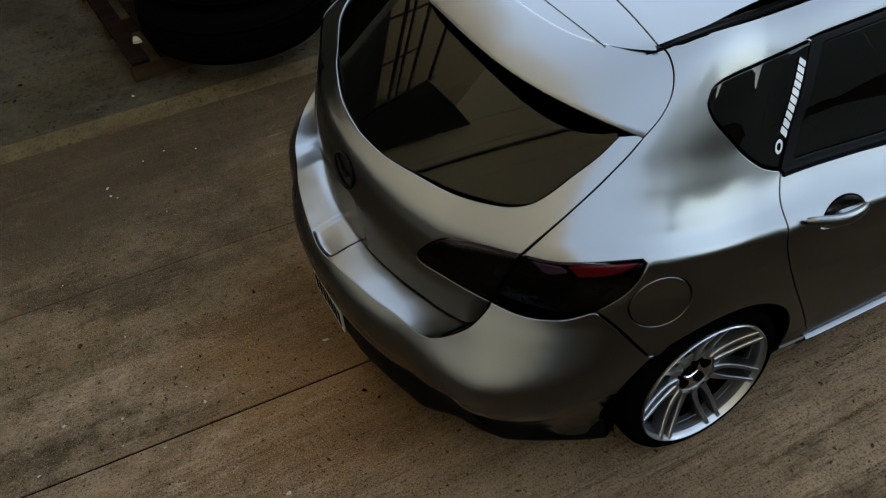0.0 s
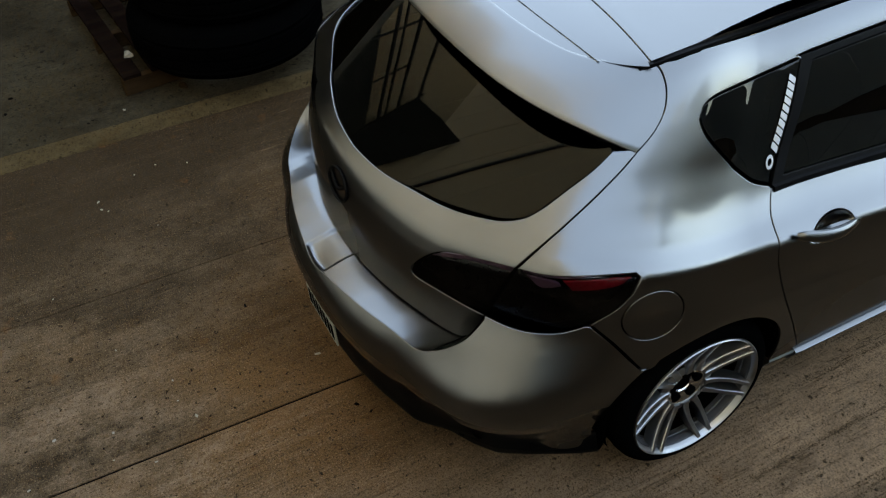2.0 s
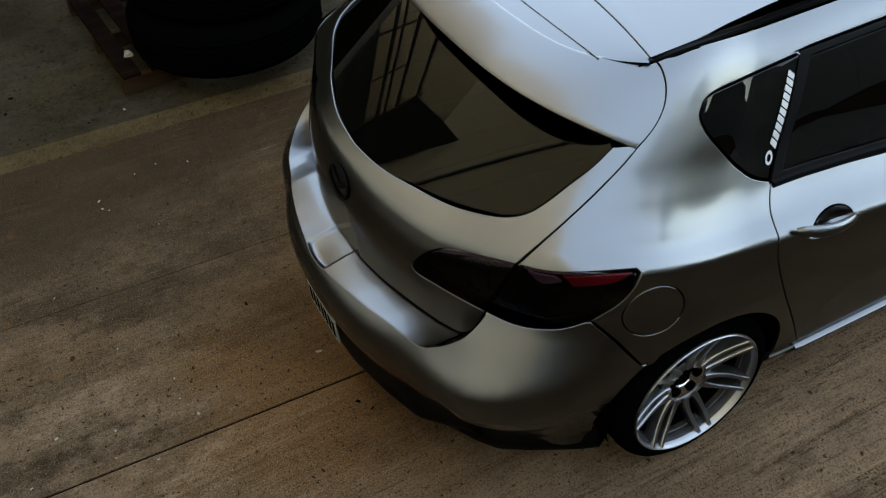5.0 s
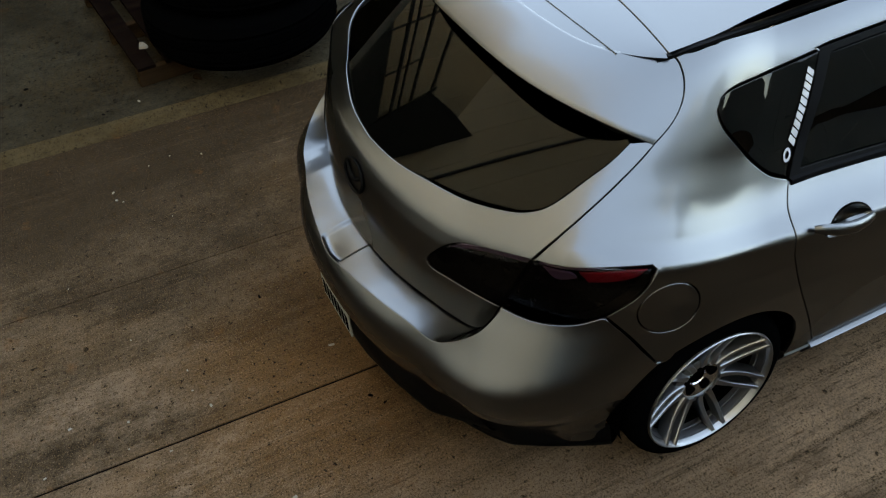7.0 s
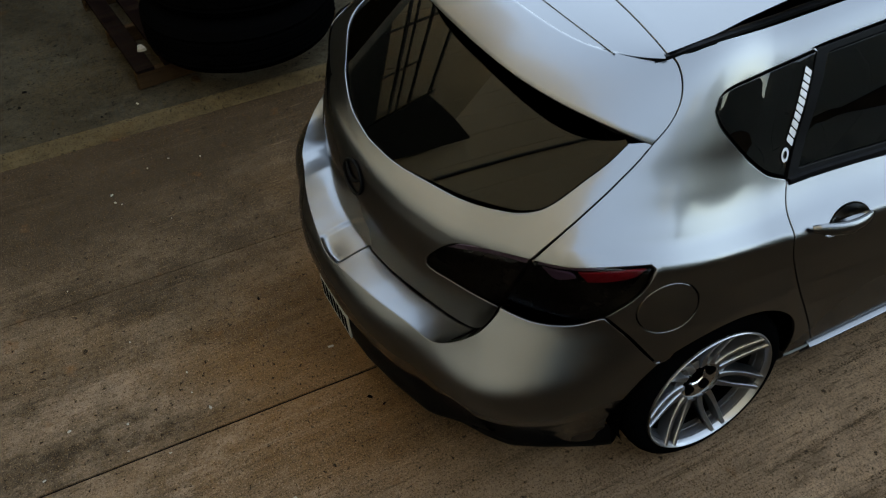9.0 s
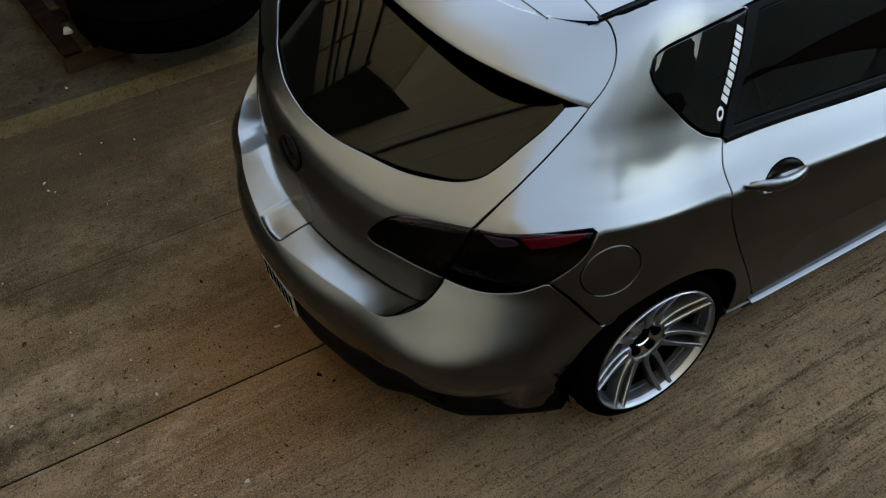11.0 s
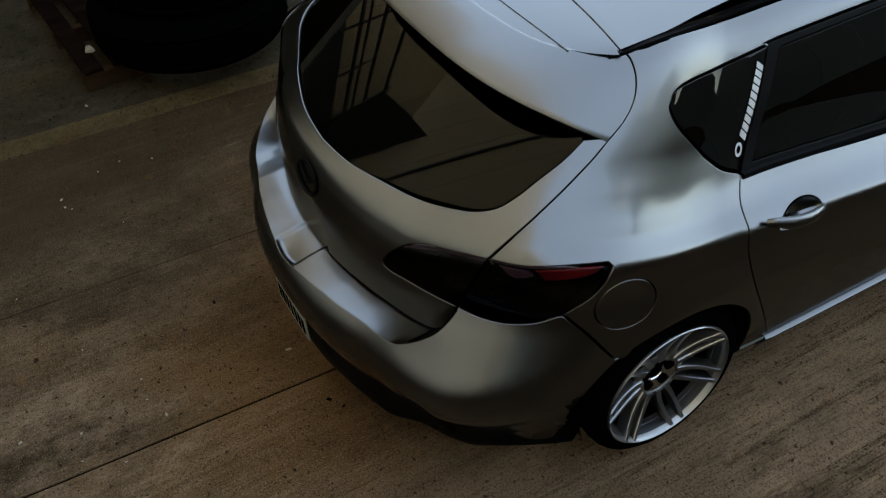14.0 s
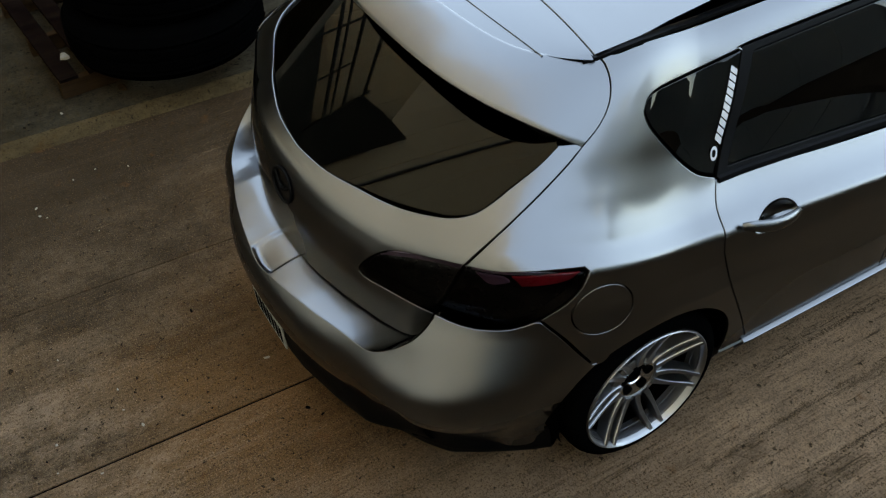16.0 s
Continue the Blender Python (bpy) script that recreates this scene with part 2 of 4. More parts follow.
GATE_STEEL = plain("gate_steel", (0.030, 0.028, 0.026), 0.5)
PAPER = plain("paper", (0.10, 0.085, 0.062), 0.8)

# ---- body surfaces ----
def curve(knots, values, soft):
    """A smooth function through a short table: straight runs rounded over a length 'soft'."""
    step = 0.002
    g = np.arange(knots[0] - 0.12, knots[-1] + 0.12, step)
    slope0 = (values[1] - values[0]) / (knots[1] - knots[0])
    slope1 = (values[-1] - values[-2]) / (knots[-1] - knots[-2])
    v = np.interp(g, knots, values)
    v = np.where(g < knots[0], values[0] + slope0 * (g - knots[0]), v)
    v = np.where(g > knots[-1], values[-1] + slope1 * (g - knots[-1]), v)
    r = int(3 * soft / step)
    kernel = np.exp(-0.5 * (np.arange(-r, r + 1) * step / soft) ** 2)
    kernel /= kernel.sum()
    v = np.convolve(np.pad(v, r, mode="reflect", reflect_type="odd"), kernel, mode="valid")
    return lambda q: np.interp(q, g, v)


# side profile by height: half width, slope of the waist lines
half_width = curve([.15, .25, .45, .60, .75, .88, .95, .983, 1.03, 1.08, 1.15, 1.20, 1.25, 1.29, 1.33, 1.365, 1.39],
                   [.83, .858, .885, .905, .915, .912, .902, .893, .814, .754, .690, .655, .618, .586, .550, .505, .45], .0065)
wedge = curve([.25, .45, .88, 1.08, 1.20, 1.33, 1.39], [.0, .03, .12, .12, .04, .0, -.012], .03)
# rear end by height: tailgate and glass, and bumper
tail_y = curve([.70, .78, .85, .92, .97, 1.004, 1.03, 1.06, 1.10, 1.20, 1.30, 1.39], [.044, .044, .047, .060, .076, .092, .124, .167, .227, .375, .525, .66], .006)
bumper_y = curve([.15, .22, .30, .36, .42, .48, .53, .58, .60, .64, .68, .74, .78, .82, .86], [.13, .07, .005, -.032, -.064, -.090, -.102, -.100, -.094, -.073, -.050, -.030, -.010, .02, .037], .018)
tail_n = curve([.70, 1.0, 1.08, 1.16, 1.39], [2.25, 2.3, 2.7, 3.0, 3.0], .03)
side_at = curve([.15, .95, 1.05, 1.2, 1.39], [.90, .90, .93, 1.1, 1.26], .04)   # where the rear corner has turned into the side
CORNER = 1.3
SWELL = .105


def wrap(s, v, rear, n):
    """A point of the body at the way s round the car from the rear middle, on the waist line v."""
    s, v = np.asarray(s, float), np.asarray(v, float)
    w, y0, y1 = half_width(v), rear(v), side_at(v)
    phi = np.clip(np.abs(s) / CORNER, 0, 1) * np.pi / 2
    c, q = np.cos(phi), np.sin(phi)
    r = 1 / (c ** n + q ** n) ** (1 / n)
    along = np.maximum(np.abs(s) - CORNER, 0)
    x = w * r * q * (1 - .012 * np.maximum(along - 1.2, 0) ** 2)
    y = y0 + (y1 - y0) * (1 - r * c) + along
    z = v - wedge(v) * (y - .6)
    return np.stack([np.sign(s + 1e-12) * x, y, z], -1)


def step(a, b, q):
    t = np.clip((np.asarray(q, float) - a) / (b - a), 0, 1)
    return t * t * (3 - 2 * t)


def lift(s, v):
    """How far the shoulders, lamps and pillars stand out beyond the plain wrap."""
    u = np.abs(np.asarray(s, float))
    lamp = .95 * step(.84, 1.0, v) * (1 - step(.80, 1.40, u))
    broad = step(.76, 1.02, u)
    upper = ((1 - broad) * step(.99, 1.18, v) + broad * step(.95, 1.40, v)) * (1 - .6 * step(.70, 1.30, u))
    return .110 * step(.44, .80, u) * (lamp + upper - lamp * upper)


def tail(s, v):
    s, v = np.asarray(s, float), np.asarray(v, float)
    p, d = wrap(s, v, tail_y, tail_n(v)), lift(s, v)
    u = np.abs(s)
    full = 0.016 * step(.86, 1.08, u) * (1 - step(1.30, 1.65, u)) * (step(.95, 1.07, v) - step(1.07, 1.30, v))   # a full cheek below the quarter window
    return p + np.stack([np.sign(s + 1e-12) * (.60 * d + full), -.40 * d, .69 * d], -1)


swell_line = curve([.10, .60, .80, 1.0], [.560, .560, .555, .550], .02)
swell_form = curve([-.45, -.32, -.22, -.10, 0, .07, .22, .32, .40], [0, .04, .35, .86, 1.0, .86, .12, 0, 0], .03)


def bumper(s, v):
    """The bumper skin: full below, falling back to the lamps above, and flush with the sides."""
    p, q = wrap(s, v, bumper_y, 2.35), tail(s, v)
    u = np.abs(np.asarray(s, float))
    k = (step(.72, .95, u) * np.ones_like(v * u))[..., None]
    p = p * (1 - k) + q * k
    swell = SWELL * step(.385, .71, u) * (1 - step(.78, 1.10, u)) * swell_form(np.asarray(v) - swell_line(u))
    roll = .012 * step(.615, .70, v) * (1 - step(.34, .52, u))   # the top edge rolls over into the shelf
    side = np.clip(u / CORNER, 0, 1) * np.pi / 2
    p[..., 0] += np.sign(np.asarray(s) + 1e-12) * swell * np.sin(side)
    p[..., 1] += roll - swell * np.cos(side)
    return p
# ---- end surfaces ----


# ---- mesh helpers ----
def mesh_object(name, verts, faces, material, parent=None, label="", normals=None, smooth=True):
    me = bpy.data.meshes.new(name)
    me.from_pydata([tuple(map(float, p)) for p in verts], [], [tuple(map(int, q)) for q in faces])
    me.materials.append(material)
    if smooth:
        me.polygons.foreach_set("use_smooth", [True] * len(me.polygons))
    if normals is not None:
        me.normals_split_custom_set_from_vertices([tuple(map(float, q)) for q in normals])
    me.update()
    ob = new(name, me)
    ob.parent = parent
    if label:
        tagged(ob, label=label)
    return ob


def part(name, bm, material, parent=None, label="", smooth=False):
    me = bpy.data.meshes.new(name)
    bmesh.ops.recalc_face_normals(bm, faces=bm.faces)
    bm.to_mesh(me)
    bm.free()
    me.materials.append(material)
    if smooth:
        me.polygons.foreach_set("use_smooth", [True] * len(me.polygons))
        me.set_sharp_from_angle(angle=radians(35))
    ob = new(name, me)
    ob.parent = parent
    if label:
        tagged(ob, label=label)
    return ob


def thing(name, label, category, at=(0, 0, 0), turn=0.0, group="", kind=""):
    ob = new(name)
    ob.matrix_world = pose(*at, 0, 0, turn)
    return tagged(ob, label, category, group, kind)


def box(bm, x0, x1, y0, y1, z0, z1, bevel=0.0, m=None):
    made = bmesh.ops.create_cube(bm, size=1.0)["verts"]
    for v in made:
        v.co = Vector(((x0 + x1) / 2 + v.co.x * (x1 - x0), (y0 + y1) / 2 + v.co.y * (y1 - y0), (z0 + z1) / 2 + v.co.z * (z1 - z0)))
    if bevel:
        edges = list({e for v in made for e in v.link_edges})
        made = bmesh.ops.bevel(bm, geom=edges, offset=bevel, segments=2, affect="EDGES", profile=0.5)["verts"]
    if m is not None:
        bmesh.ops.transform(bm, matrix=m, verts=[v for v in made if v.is_valid])
    return bm


def lathe(bm, profile, steps=64, closed=False):
    """Turns (radius, x) pairs round the x axis."""
    rings = []
    for r, x in profile:
        rings.append([bm.verts.new((x, r * math.cos(2 * math.pi * i / steps), r * math.sin(2 * math.pi * i / steps))) for i in range(steps)])
    pairs = list(zip(rings, rings[1:])) + ([(rings[-1], rings[0])] if closed else [])
    for a, b in pairs:
        for i in range(steps):
            j = (i + 1) % steps
            bm.faces.new((a[i], a[j], b[j], b[i]))
    return bm


def sweep(bm, points, section, up=(0, 0, 1), scales=None):
    """A section of (across, up) pairs drawn along points."""
    pts = [Vector(p) for p in points]
    rings = []
    for i, p in enumerate(pts):
        ahead = (pts[min(i + 1, len(pts) - 1)] - pts[max(i - 1, 0)]).normalized()
        side = ahead.cross(Vector(up)).normalized()
        top = side.cross(ahead)
        k = scales[i] if scales else 1.0
        rings.append([bm.verts.new(p + side * a * k + top * b * k) for a, b in section])
    n = len(section)
    for a, b in zip(rings, rings[1:]):
        for i in range(n):
            bm.faces.new((a[i], a[(i + 1) % n], b[(i + 1) % n], b[i]))
    bm.faces.new(rings[0])
    bm.faces.new(list(reversed(rings[-1])))
    return bm


def spline(points, step=0.012, closed=False):
    """Catmull-Rom through plane points, sampled about every step."""
    p = [np.array(q, float) for q in points]
    out = []
    count = len(p) if closed else len(p) - 1
    for i in range(count):
        if closed:
            a, b, c, d = p[i - 1], p[i], p[(i + 1) % len(p)], p[(i + 2) % len(p)]
        else:
            b, c = p[i], p[i + 1]
            a = p[i - 1] if i > 0 else 2 * b - c
            d = p[i + 2] if i + 2 < len(p) else 2 * c - b
        n = max(int(np.linalg.norm(c - b) / step), 1)
        for k in range(n):
            t = k / n
            out.append(0.5 * (2 * b + (c - a) * t + (2 * a - 5 * b + 4 * c - d) * t * t + (3 * b - a - 3 * c + d) * t ** 3))
    if not closed:
        out.append(p[-1])
    return out


def outline(*runs):
    """A closed loop from runs of points; each run is smooth, and corners stand where runs meet."""
    out = []
    for run in runs:
        out += spline(run)[:-1] if len(run) > 2 else spline(run)[:-1]
    return np.array(out)


def inside(loop, q):
    x, y = loop[:, 0], loop[:, 1]
    x1, y1 = np.roll(x, -1), np.roll(y, -1)
    hit = ((y[None] > q[:, 1:2]) != (y1[None] > q[:, 1:2])) & (
        q[:, 0:1] < (x1 - x)[None] * (q[:, 1:2] - y[None]) / np.where(y1 == y, 1e-12, y1 - y)[None] + x[None])
    return hit.sum(1) % 2 == 1


def area(loop):
    x, y = loop[:, 0], loop[:, 1]
    return 0.5 * np.sum(x * np.roll(y, -1) - np.roll(x, -1) * y)


def inset(loop, d):
    """The loop moved inwards by d (outwards where d is negative)."""
    ahead = np.roll(loop, -1, 0) - np.roll(loop, 1, 0)
    ahead /= np.linalg.norm(ahead, axis=1)[:, None] + 1e-12
    side = np.stack([-ahead[:, 1], ahead[:, 0]], 1) * (1 if area(loop) > 0 else -1)
    return loop + side * d


def surface_normal(surface, q):
    e = 5e-3
    du = surface(q[:, 0] + e, q[:, 1]) - surface(q[:, 0] - e, q[:, 1])
    dv = surface(q[:, 0], q[:, 1] + e) - surface(q[:, 0], q[:, 1] - e)
    n = np.cross(du, dv)
    n /= np.linalg.norm(n, axis=1)[:, None] + 1e-12
    p = surface(q[:, 0], q[:, 1])
    out = p - np.array([0, np.clip(p[:, 1].mean(), .9, 3.4), .55])
    return n * (1 if (n * out).sum() >= 0 else -1)


def panel(name, surface, loops, material, parent=None, label="", cell=0.022, gap=0.002, edge=0.002, drop=0.012, lift=0.0):
    """A sheet cut out of a surface by closed loops (the first the rim, the rest holes), with rounded, turned-in edges."""
    from mathutils.geometry import delaunay_2d_cdt
    signs = [1] + [-1] * (len(loops) - 1)
    tops = [inset(l, g * (gap + edge)) for l, g in zip(loops, signs)]
    mids = [inset(l, g * gap) for l, g in zip(loops, signs)]
    lo, hi = tops[0].min(0), tops[0].max(0)
    a, b = np.meshgrid(np.arange(lo[0] + cell / 2, hi[0], cell), np.arange(lo[1] + cell / 2, hi[1], cell))
    grid = np.stack([a.ravel(), b.ravel()], 1)
    keep = inside(tops[0], grid)
    for t in tops[1:]:
        keep &= ~inside(t, grid)
    grid = grid[keep]
    rim = np.concatenate(tops)
    if len(grid):
        near = np.full(len(grid), 9.0)
        for k in range(0, len(rim), 200):
            near = np.minimum(near, np.linalg.norm(grid[:, None] - rim[None, k:k + 200], axis=2).min(1))
        grid = grid[near > cell * 0.45]
    flat = np.concatenate([rim, grid])
    edges, at = [], 0
    for t in tops:
        edges += [(at + i, at + (i + 1) % len(t)) for i in range(len(t))]
        at += len(t)
    got, _, tris, origin, _, _ = delaunay_2d_cdt([Vector(q) for q in flat], edges, [], 0, 1e-6)
    flat = np.array([tuple(q) for q in got])
    first = {}
    for i, o in enumerate(origin):
        for k in o:
            first[k] = i
    tris = np.array([t for t in tris if len(t) == 3])
    mid = flat[tris].mean(1)
    keep = inside(tops[0], mid)
    for t in tops[1:]:
        keep &= ~inside(t, mid)
    tris = tris[keep]
    normal = surface_normal(surface, flat)
    pos = surface(flat[:, 0], flat[:, 1]) + normal * lift
    fn = np.cross(pos[tris[:, 1]] - pos[tris[:, 0]], pos[tris[:, 2]] - pos[tris[:, 0]])
    flip = (fn * normal[tris[:, 0]]).sum(1) < 0
    tris[flip] = tris[flip][:, ::-1]
    verts, normals, faces = [pos], [normal], [tuple(t) for t in tris]
    at, base = 0, len(pos)
    for t, m in zip(tops, mids):
        n = surface_normal(surface, m)
        p = surface(m[:, 0], m[:, 1]) + n * lift
        out = p - (surface(t[:, 0], t[:, 1]) + n * lift)
        out /= np.linalg.norm(out, axis=1)[:, None] + 1e-9
        blend = n * 0.35 + out * 0.9
        blend /= np.linalg.norm(blend, axis=1)[:, None]
        verts += [p - n * edge, p - n * drop]
        normals += [blend, out]
        k = len(t)
        for i in range(k):
            j = (i + 1) % k
            a, b = first[at + i], first[at + j]
            faces += [(a, base + i, base + j, b), (base + i, base + k + i, base + k + j, base + j)]
        at += k
        base += 2 * k
    verts, normals = np.concatenate(verts), np.concatenate(normals)
    fixed = []
    for q in faces:
        if len(q) == 4:
            u, w = verts[q[1]] - verts[q[0]], verts[q[2]] - verts[q[0]]
            if np.dot(np.cross(u, w), normals[q[1]]) < 0:
                q = q[::-1]
        fixed.append(q)
    return mesh_object(name, verts, fixed, material, parent, label, normals)


def mirrored(surface, side):
    return lambda s, v: surface(np.asarray(s) * side, v)


def grid_sheet(name, rows, material, parent=None, label="", smooth=True):
    """A sheet over rows of points, all rows of one length."""
    n, verts, faces = len(rows[0]), [p for r in rows for p in r], []
    for i in range(len(rows) - 1):
        for j in range(n - 1):
            faces.append((i * n + j, i * n + j + 1, (i + 1) * n + j + 1, (i + 1) * n + j))
    p = np.array([tuple(q) for q in verts], float)
    q = np.array(faces)
    if np.cross(p[q[:, 2]] - p[q[:, 0]], p[q[:, 3]] - p[q[:, 1]])[:, 2].sum() < 0:
        faces = [f[::-1] for f in faces]
    return mesh_object(name, verts, faces, material, parent, label, smooth=smooth)


# ---- the setting ----
JOINTS = ((-.93, .0025, .004), (-.012, .006, .012))   # place, half width and depth of the slab joints
LEAN = .030   # the driveway runs a little askew to the car


def stepped_ground():
    """One sheet: the driveway with its joints, a low sloped kerb along it and the higher slab behind."""
    cross = [(-400, .045), (-60, .045), (-20, .045), (-8, .045), (-4, .045), (-2.6, .045), (-2.135, .045), (-2.118, .041), (-2.070, .010), (-2.050, .0)]
    for x, w, d in JOINTS:
        cross += [(x - w, 0), (x - w * .6, -d), (x + w * .6, -d), (x + w, 0)]
    cross += [(1.2, 0), (3, 0), (8, 0), (20, 0), (60, 0), (400, 0)]
    ys = [-400, -60, -20, -8, -4, -3, -2, -1, 0, 1, 2, 3, 4, 8, 20, 60, 400]
    return [[(x + LEAN * max(min(y, 20), -20), y, z) for x, z in cross] for y in ys]


ground = tagged(grid_sheet("ground", stepped_ground(), FLOOR, smooth=False), "stained brown concrete driveway with a low sloped kerb", "ground", kind="structure")
ground.data.materials.append(KERB)
ground.data.materials.append(SLAB)
for poly in ground.data.polygons:
    x = poly.center.x - LEAN * max(min(poly.center.y, 20), -20)
    poly.material_index = 2 if x < -2.13 else 1 if x < -2.05 else 0


joint = grid_sheet("floor_joint", [[(x + LEAN * y - .0046, y, -.006), (x + LEAN * y + .0046, y, -.006)] for x, y in ((JOINTS[1][0], q) for q in (-20, -8, -4, -2, -1, 0, 1, 2, 4, 8, 20))], GAP_BLACK, smooth=False)
tagged(joint, "black dirt-filled joint between the concrete slabs", "joint", kind="structure")


def ribbed_wall(name, label, x0, y0, x1, y1, z0, z1, material, pitch=1.10, depth=.014):
    """A wall of ribbed metal sheet between two plan points, with a back face."""
    a, b = Vector((x0, y0, 0)), Vector((x1, y1, 0))
    way = (b - a).normalized()
    out = Vector((way.y, -way.x, 0))
    front, d, length = [], 0.0, (b - a).length
    while d < length:
        for k, o in ((0, 0), (.955, 0), (.965, -depth), (.99, -depth)):
            front.append(a + way * min(d + k * pitch, length) + out * o)
        d += pitch
    rows = [[(p.x, p.y, z) for p in front] for z in np.linspace(z0, z1, 4)]
    back = [[(p.x - out.x * .12, p.y - out.y * .12, z) for p in (a, b)] for z in (z0, z1)]
    n, verts, faces = len(front), [p for r in rows for p in r], []
    for i in range(3):
        faces += [(i * n + j, i * n + j + 1, (i + 1) * n + j + 1, (i + 1) * n + j) for j in range(n - 1)]
    k = len(verts)
    verts += back[0] + back[1]
    faces.append((k, k + 2, k + 3, k + 1))
    return tagged(mesh_object(name, verts, faces, material, smooth=False), label, "wall", kind="structure")


reflected_dark = plain("reflection_black", (.035, .034, .03), .8)
# the tall sheet-metal hall behind the camera and beside the driveway, out of view
ribbed_wall("wall_south", "tall cream ribbed metal wall of a hall", 16, -3.8, -15.0, -3.8, .4, 23.0, WALL_METAL)
ribbed_wall("wall_west", "cream ribbed metal wall above an open bay", -7.0, -3.8, -7.0, .7, 3.2, 8.5, WALL_METAL)
# unseen black wall, its outline cut to suit the rear window's reflection
upper = bmesh.new()
outline_yz = [(-3.7, 3.2), (2.4, 3.2), (2.4, 3.45), (0, 3.45), (-2.70, 5.72), (-2.36, 6.64), (-3.02, 8.06), (-3.72, 9.5)]
fore_ring, back_ring = [[upper.verts.new((x, y, z)) for y, z in outline_yz] for x in (-6.80, -6.92)]
upper.faces.new(fore_ring)
upper.faces.new(back_ring[::-1])
for k in range(len(outline_yz)):
    upper.faces.new((fore_ring[k], back_ring[k], back_ring[k - 1], fore_ring[k - 1]))
tagged(part("reflection_wall", upper, reflected_dark), "black unseen wall cut to suit the rear window's reflection", "wall", kind="structure")
# an added bay out of view; its tones are set for the car's reflections
bay = bmesh.new()
box(bay, -12.0, -11.8, -3.8, 6.0, .045, 3.2)
box(bay, -12.0, -7.05, 5.8, 6.0, .045, 3.2)
box(bay, -12.0, -7.05, -3.9, -3.7, .045, 3.2)
tagged(part("wall_bay", bay, plain("bay_wall", (.22, .19, .15), .8, shade=.5)), "unseen bay walls added to tone the car's reflections", "wall", kind="structure")
tagged(part("roof_bay", box(bmesh.new(), -12.0, -5.0, -3.7, 6.0, 3.05, 3.2), plain("bay_roof", (.25, .23, .20), .8, shade=.4)), "unseen bay roof added to tone the car's reflections", "roof", kind="structure")
# unseen base, kept dark to cut the light bounced under the bumper
tagged(part("wall_base", box(bmesh.new(), -15.0, 16.0, -4.1, -3.82, 0, .4), plain("dark_plinth", (.13, .104, .075), .8, shade=.5)), "unseen dark brown hall base, added to cut bounced light", "wall", kind="structure")
# walls out of view, their heights set to darken the horizon in reflections
tagged(part("wall_north", box(bmesh.new(), -30, 16.3, 14.5, 14.8, 0, 2.5), plain("grey_render", (.22, .24, .225), .8, shade=.3)), "unseen grey wall across the yard, added to darken the reflected horizon", "wall", kind="structure")
ribbed_wall("wall_gable", "unseen grey ribbed metal wall, added to darken the reflected horizon", 11.0, 14.4, 16.0, 14.4, 0, 7.0, WALL_GREY)
ribbed_wall("wall_shed", "grey ribbed metal wall of a shed across the yard", 16.0, 14.4, 16.0, -3.8, 0, 9.6, WALL_GREY)


def steel_frame():
    """Unseen dark steel bars, slanted to suit their reflection in the rear window."""
    f = thing("steel_frame", "unseen dark steel frame, struts slanted to suit the rear window's reflection", "gate")
    def bar(name, y0, z0, y1, z1, w):
        long, turn = math.hypot(y1 - y0, z1 - z0), math.atan2(z1 - z0, y1 - y0)
        m = Matrix.Translation((-6.772, y0, z0)) @ Matrix.Rotation(turn, 4, "X")
        part(name, box(bmesh.new(), -.03, .03, 0, long, -w / 2, w / 2, .004, m), GATE_STEEL, f)
    for y0, z0, y1, z1, w in ((-2.56, 5.87, -.10, 3.82, .05), (-2.50, 5.98, -.20, 4.06, .03), (-2.40, 6.17, -.25, 4.42, .05), (-2.27, 6.54, -.40, 5.10, .06)):
        bar("strut", y0, z0, y1, z1, w)
    bar("rail", -2.76, 5.60, -2.27, 6.66, .07)
    bar("rail", -.86, 3.95, -.55, 5.02, .05)
    bar("rail", -1.72, 4.90, -1.50, 5.45, .03)
    return f


steel_frame()


def wall_posts():
    """Dark cover strips over the joints of the hall's wall."""
    f = thing("wall_strips", "dark cover strips on the hall wall joints", "cladding")
    for i in range(5):
        x = -5.6 + i * 3.6
        part("strip", box(bmesh.new(), x - .035, x + .035, -3.79, -3.74, .4, 22.9, .006), GATE_STEEL, f)


wall_posts()


# ---- the car ----
car = thing("car", "silver hatchback parked on concrete, smoked tail lamps and tinted windows", "car")


def side_s(y, v):
    """The way round the body at which its side reaches y on the waist line v."""
    s = np.linspace(.4, 5.2, 1500)
    return float(np.interp(y, tail(s, np.full_like(s, v))[:, 1], s))


def arch(y0, z0, r, a0, a1, n=28):
    out = []
    for i in range(n + 1):
        a = radians(a0 + (a1 - a0) * i / n)
        y, z = y0 + r * math.cos(a), z0 + r * math.sin(a)
        v = z
        for _ in range(6):
            v = z + float(wedge(v)) * (y - .6)
        out.append((side_s(y, v), v))
    return out


WHEEL_Y, WHEEL_Z, ARCH = .897, .315, .358
SPOKE_TURN = radians(-73)
SHUT = [(.670, .983), (.706, 1.009), (.735, 1.031), (.757, 1.053), (.779, 1.075), (.797, 1.097), (.814, 1.118), (.833, 1.140), (.851, 1.162), (.869, 1.186), (.885, 1.211)]
SPOILER_SIDE = [(.885, 1.211), (.914, 1.245), (.922, 1.278), (.906, 1.313), (.870, 1.347), (.834, 1.363)]
LAMP_TOP = [(.670, .983), (.752, .981), (.851, .988), (.925, .992), (.985, .994)]
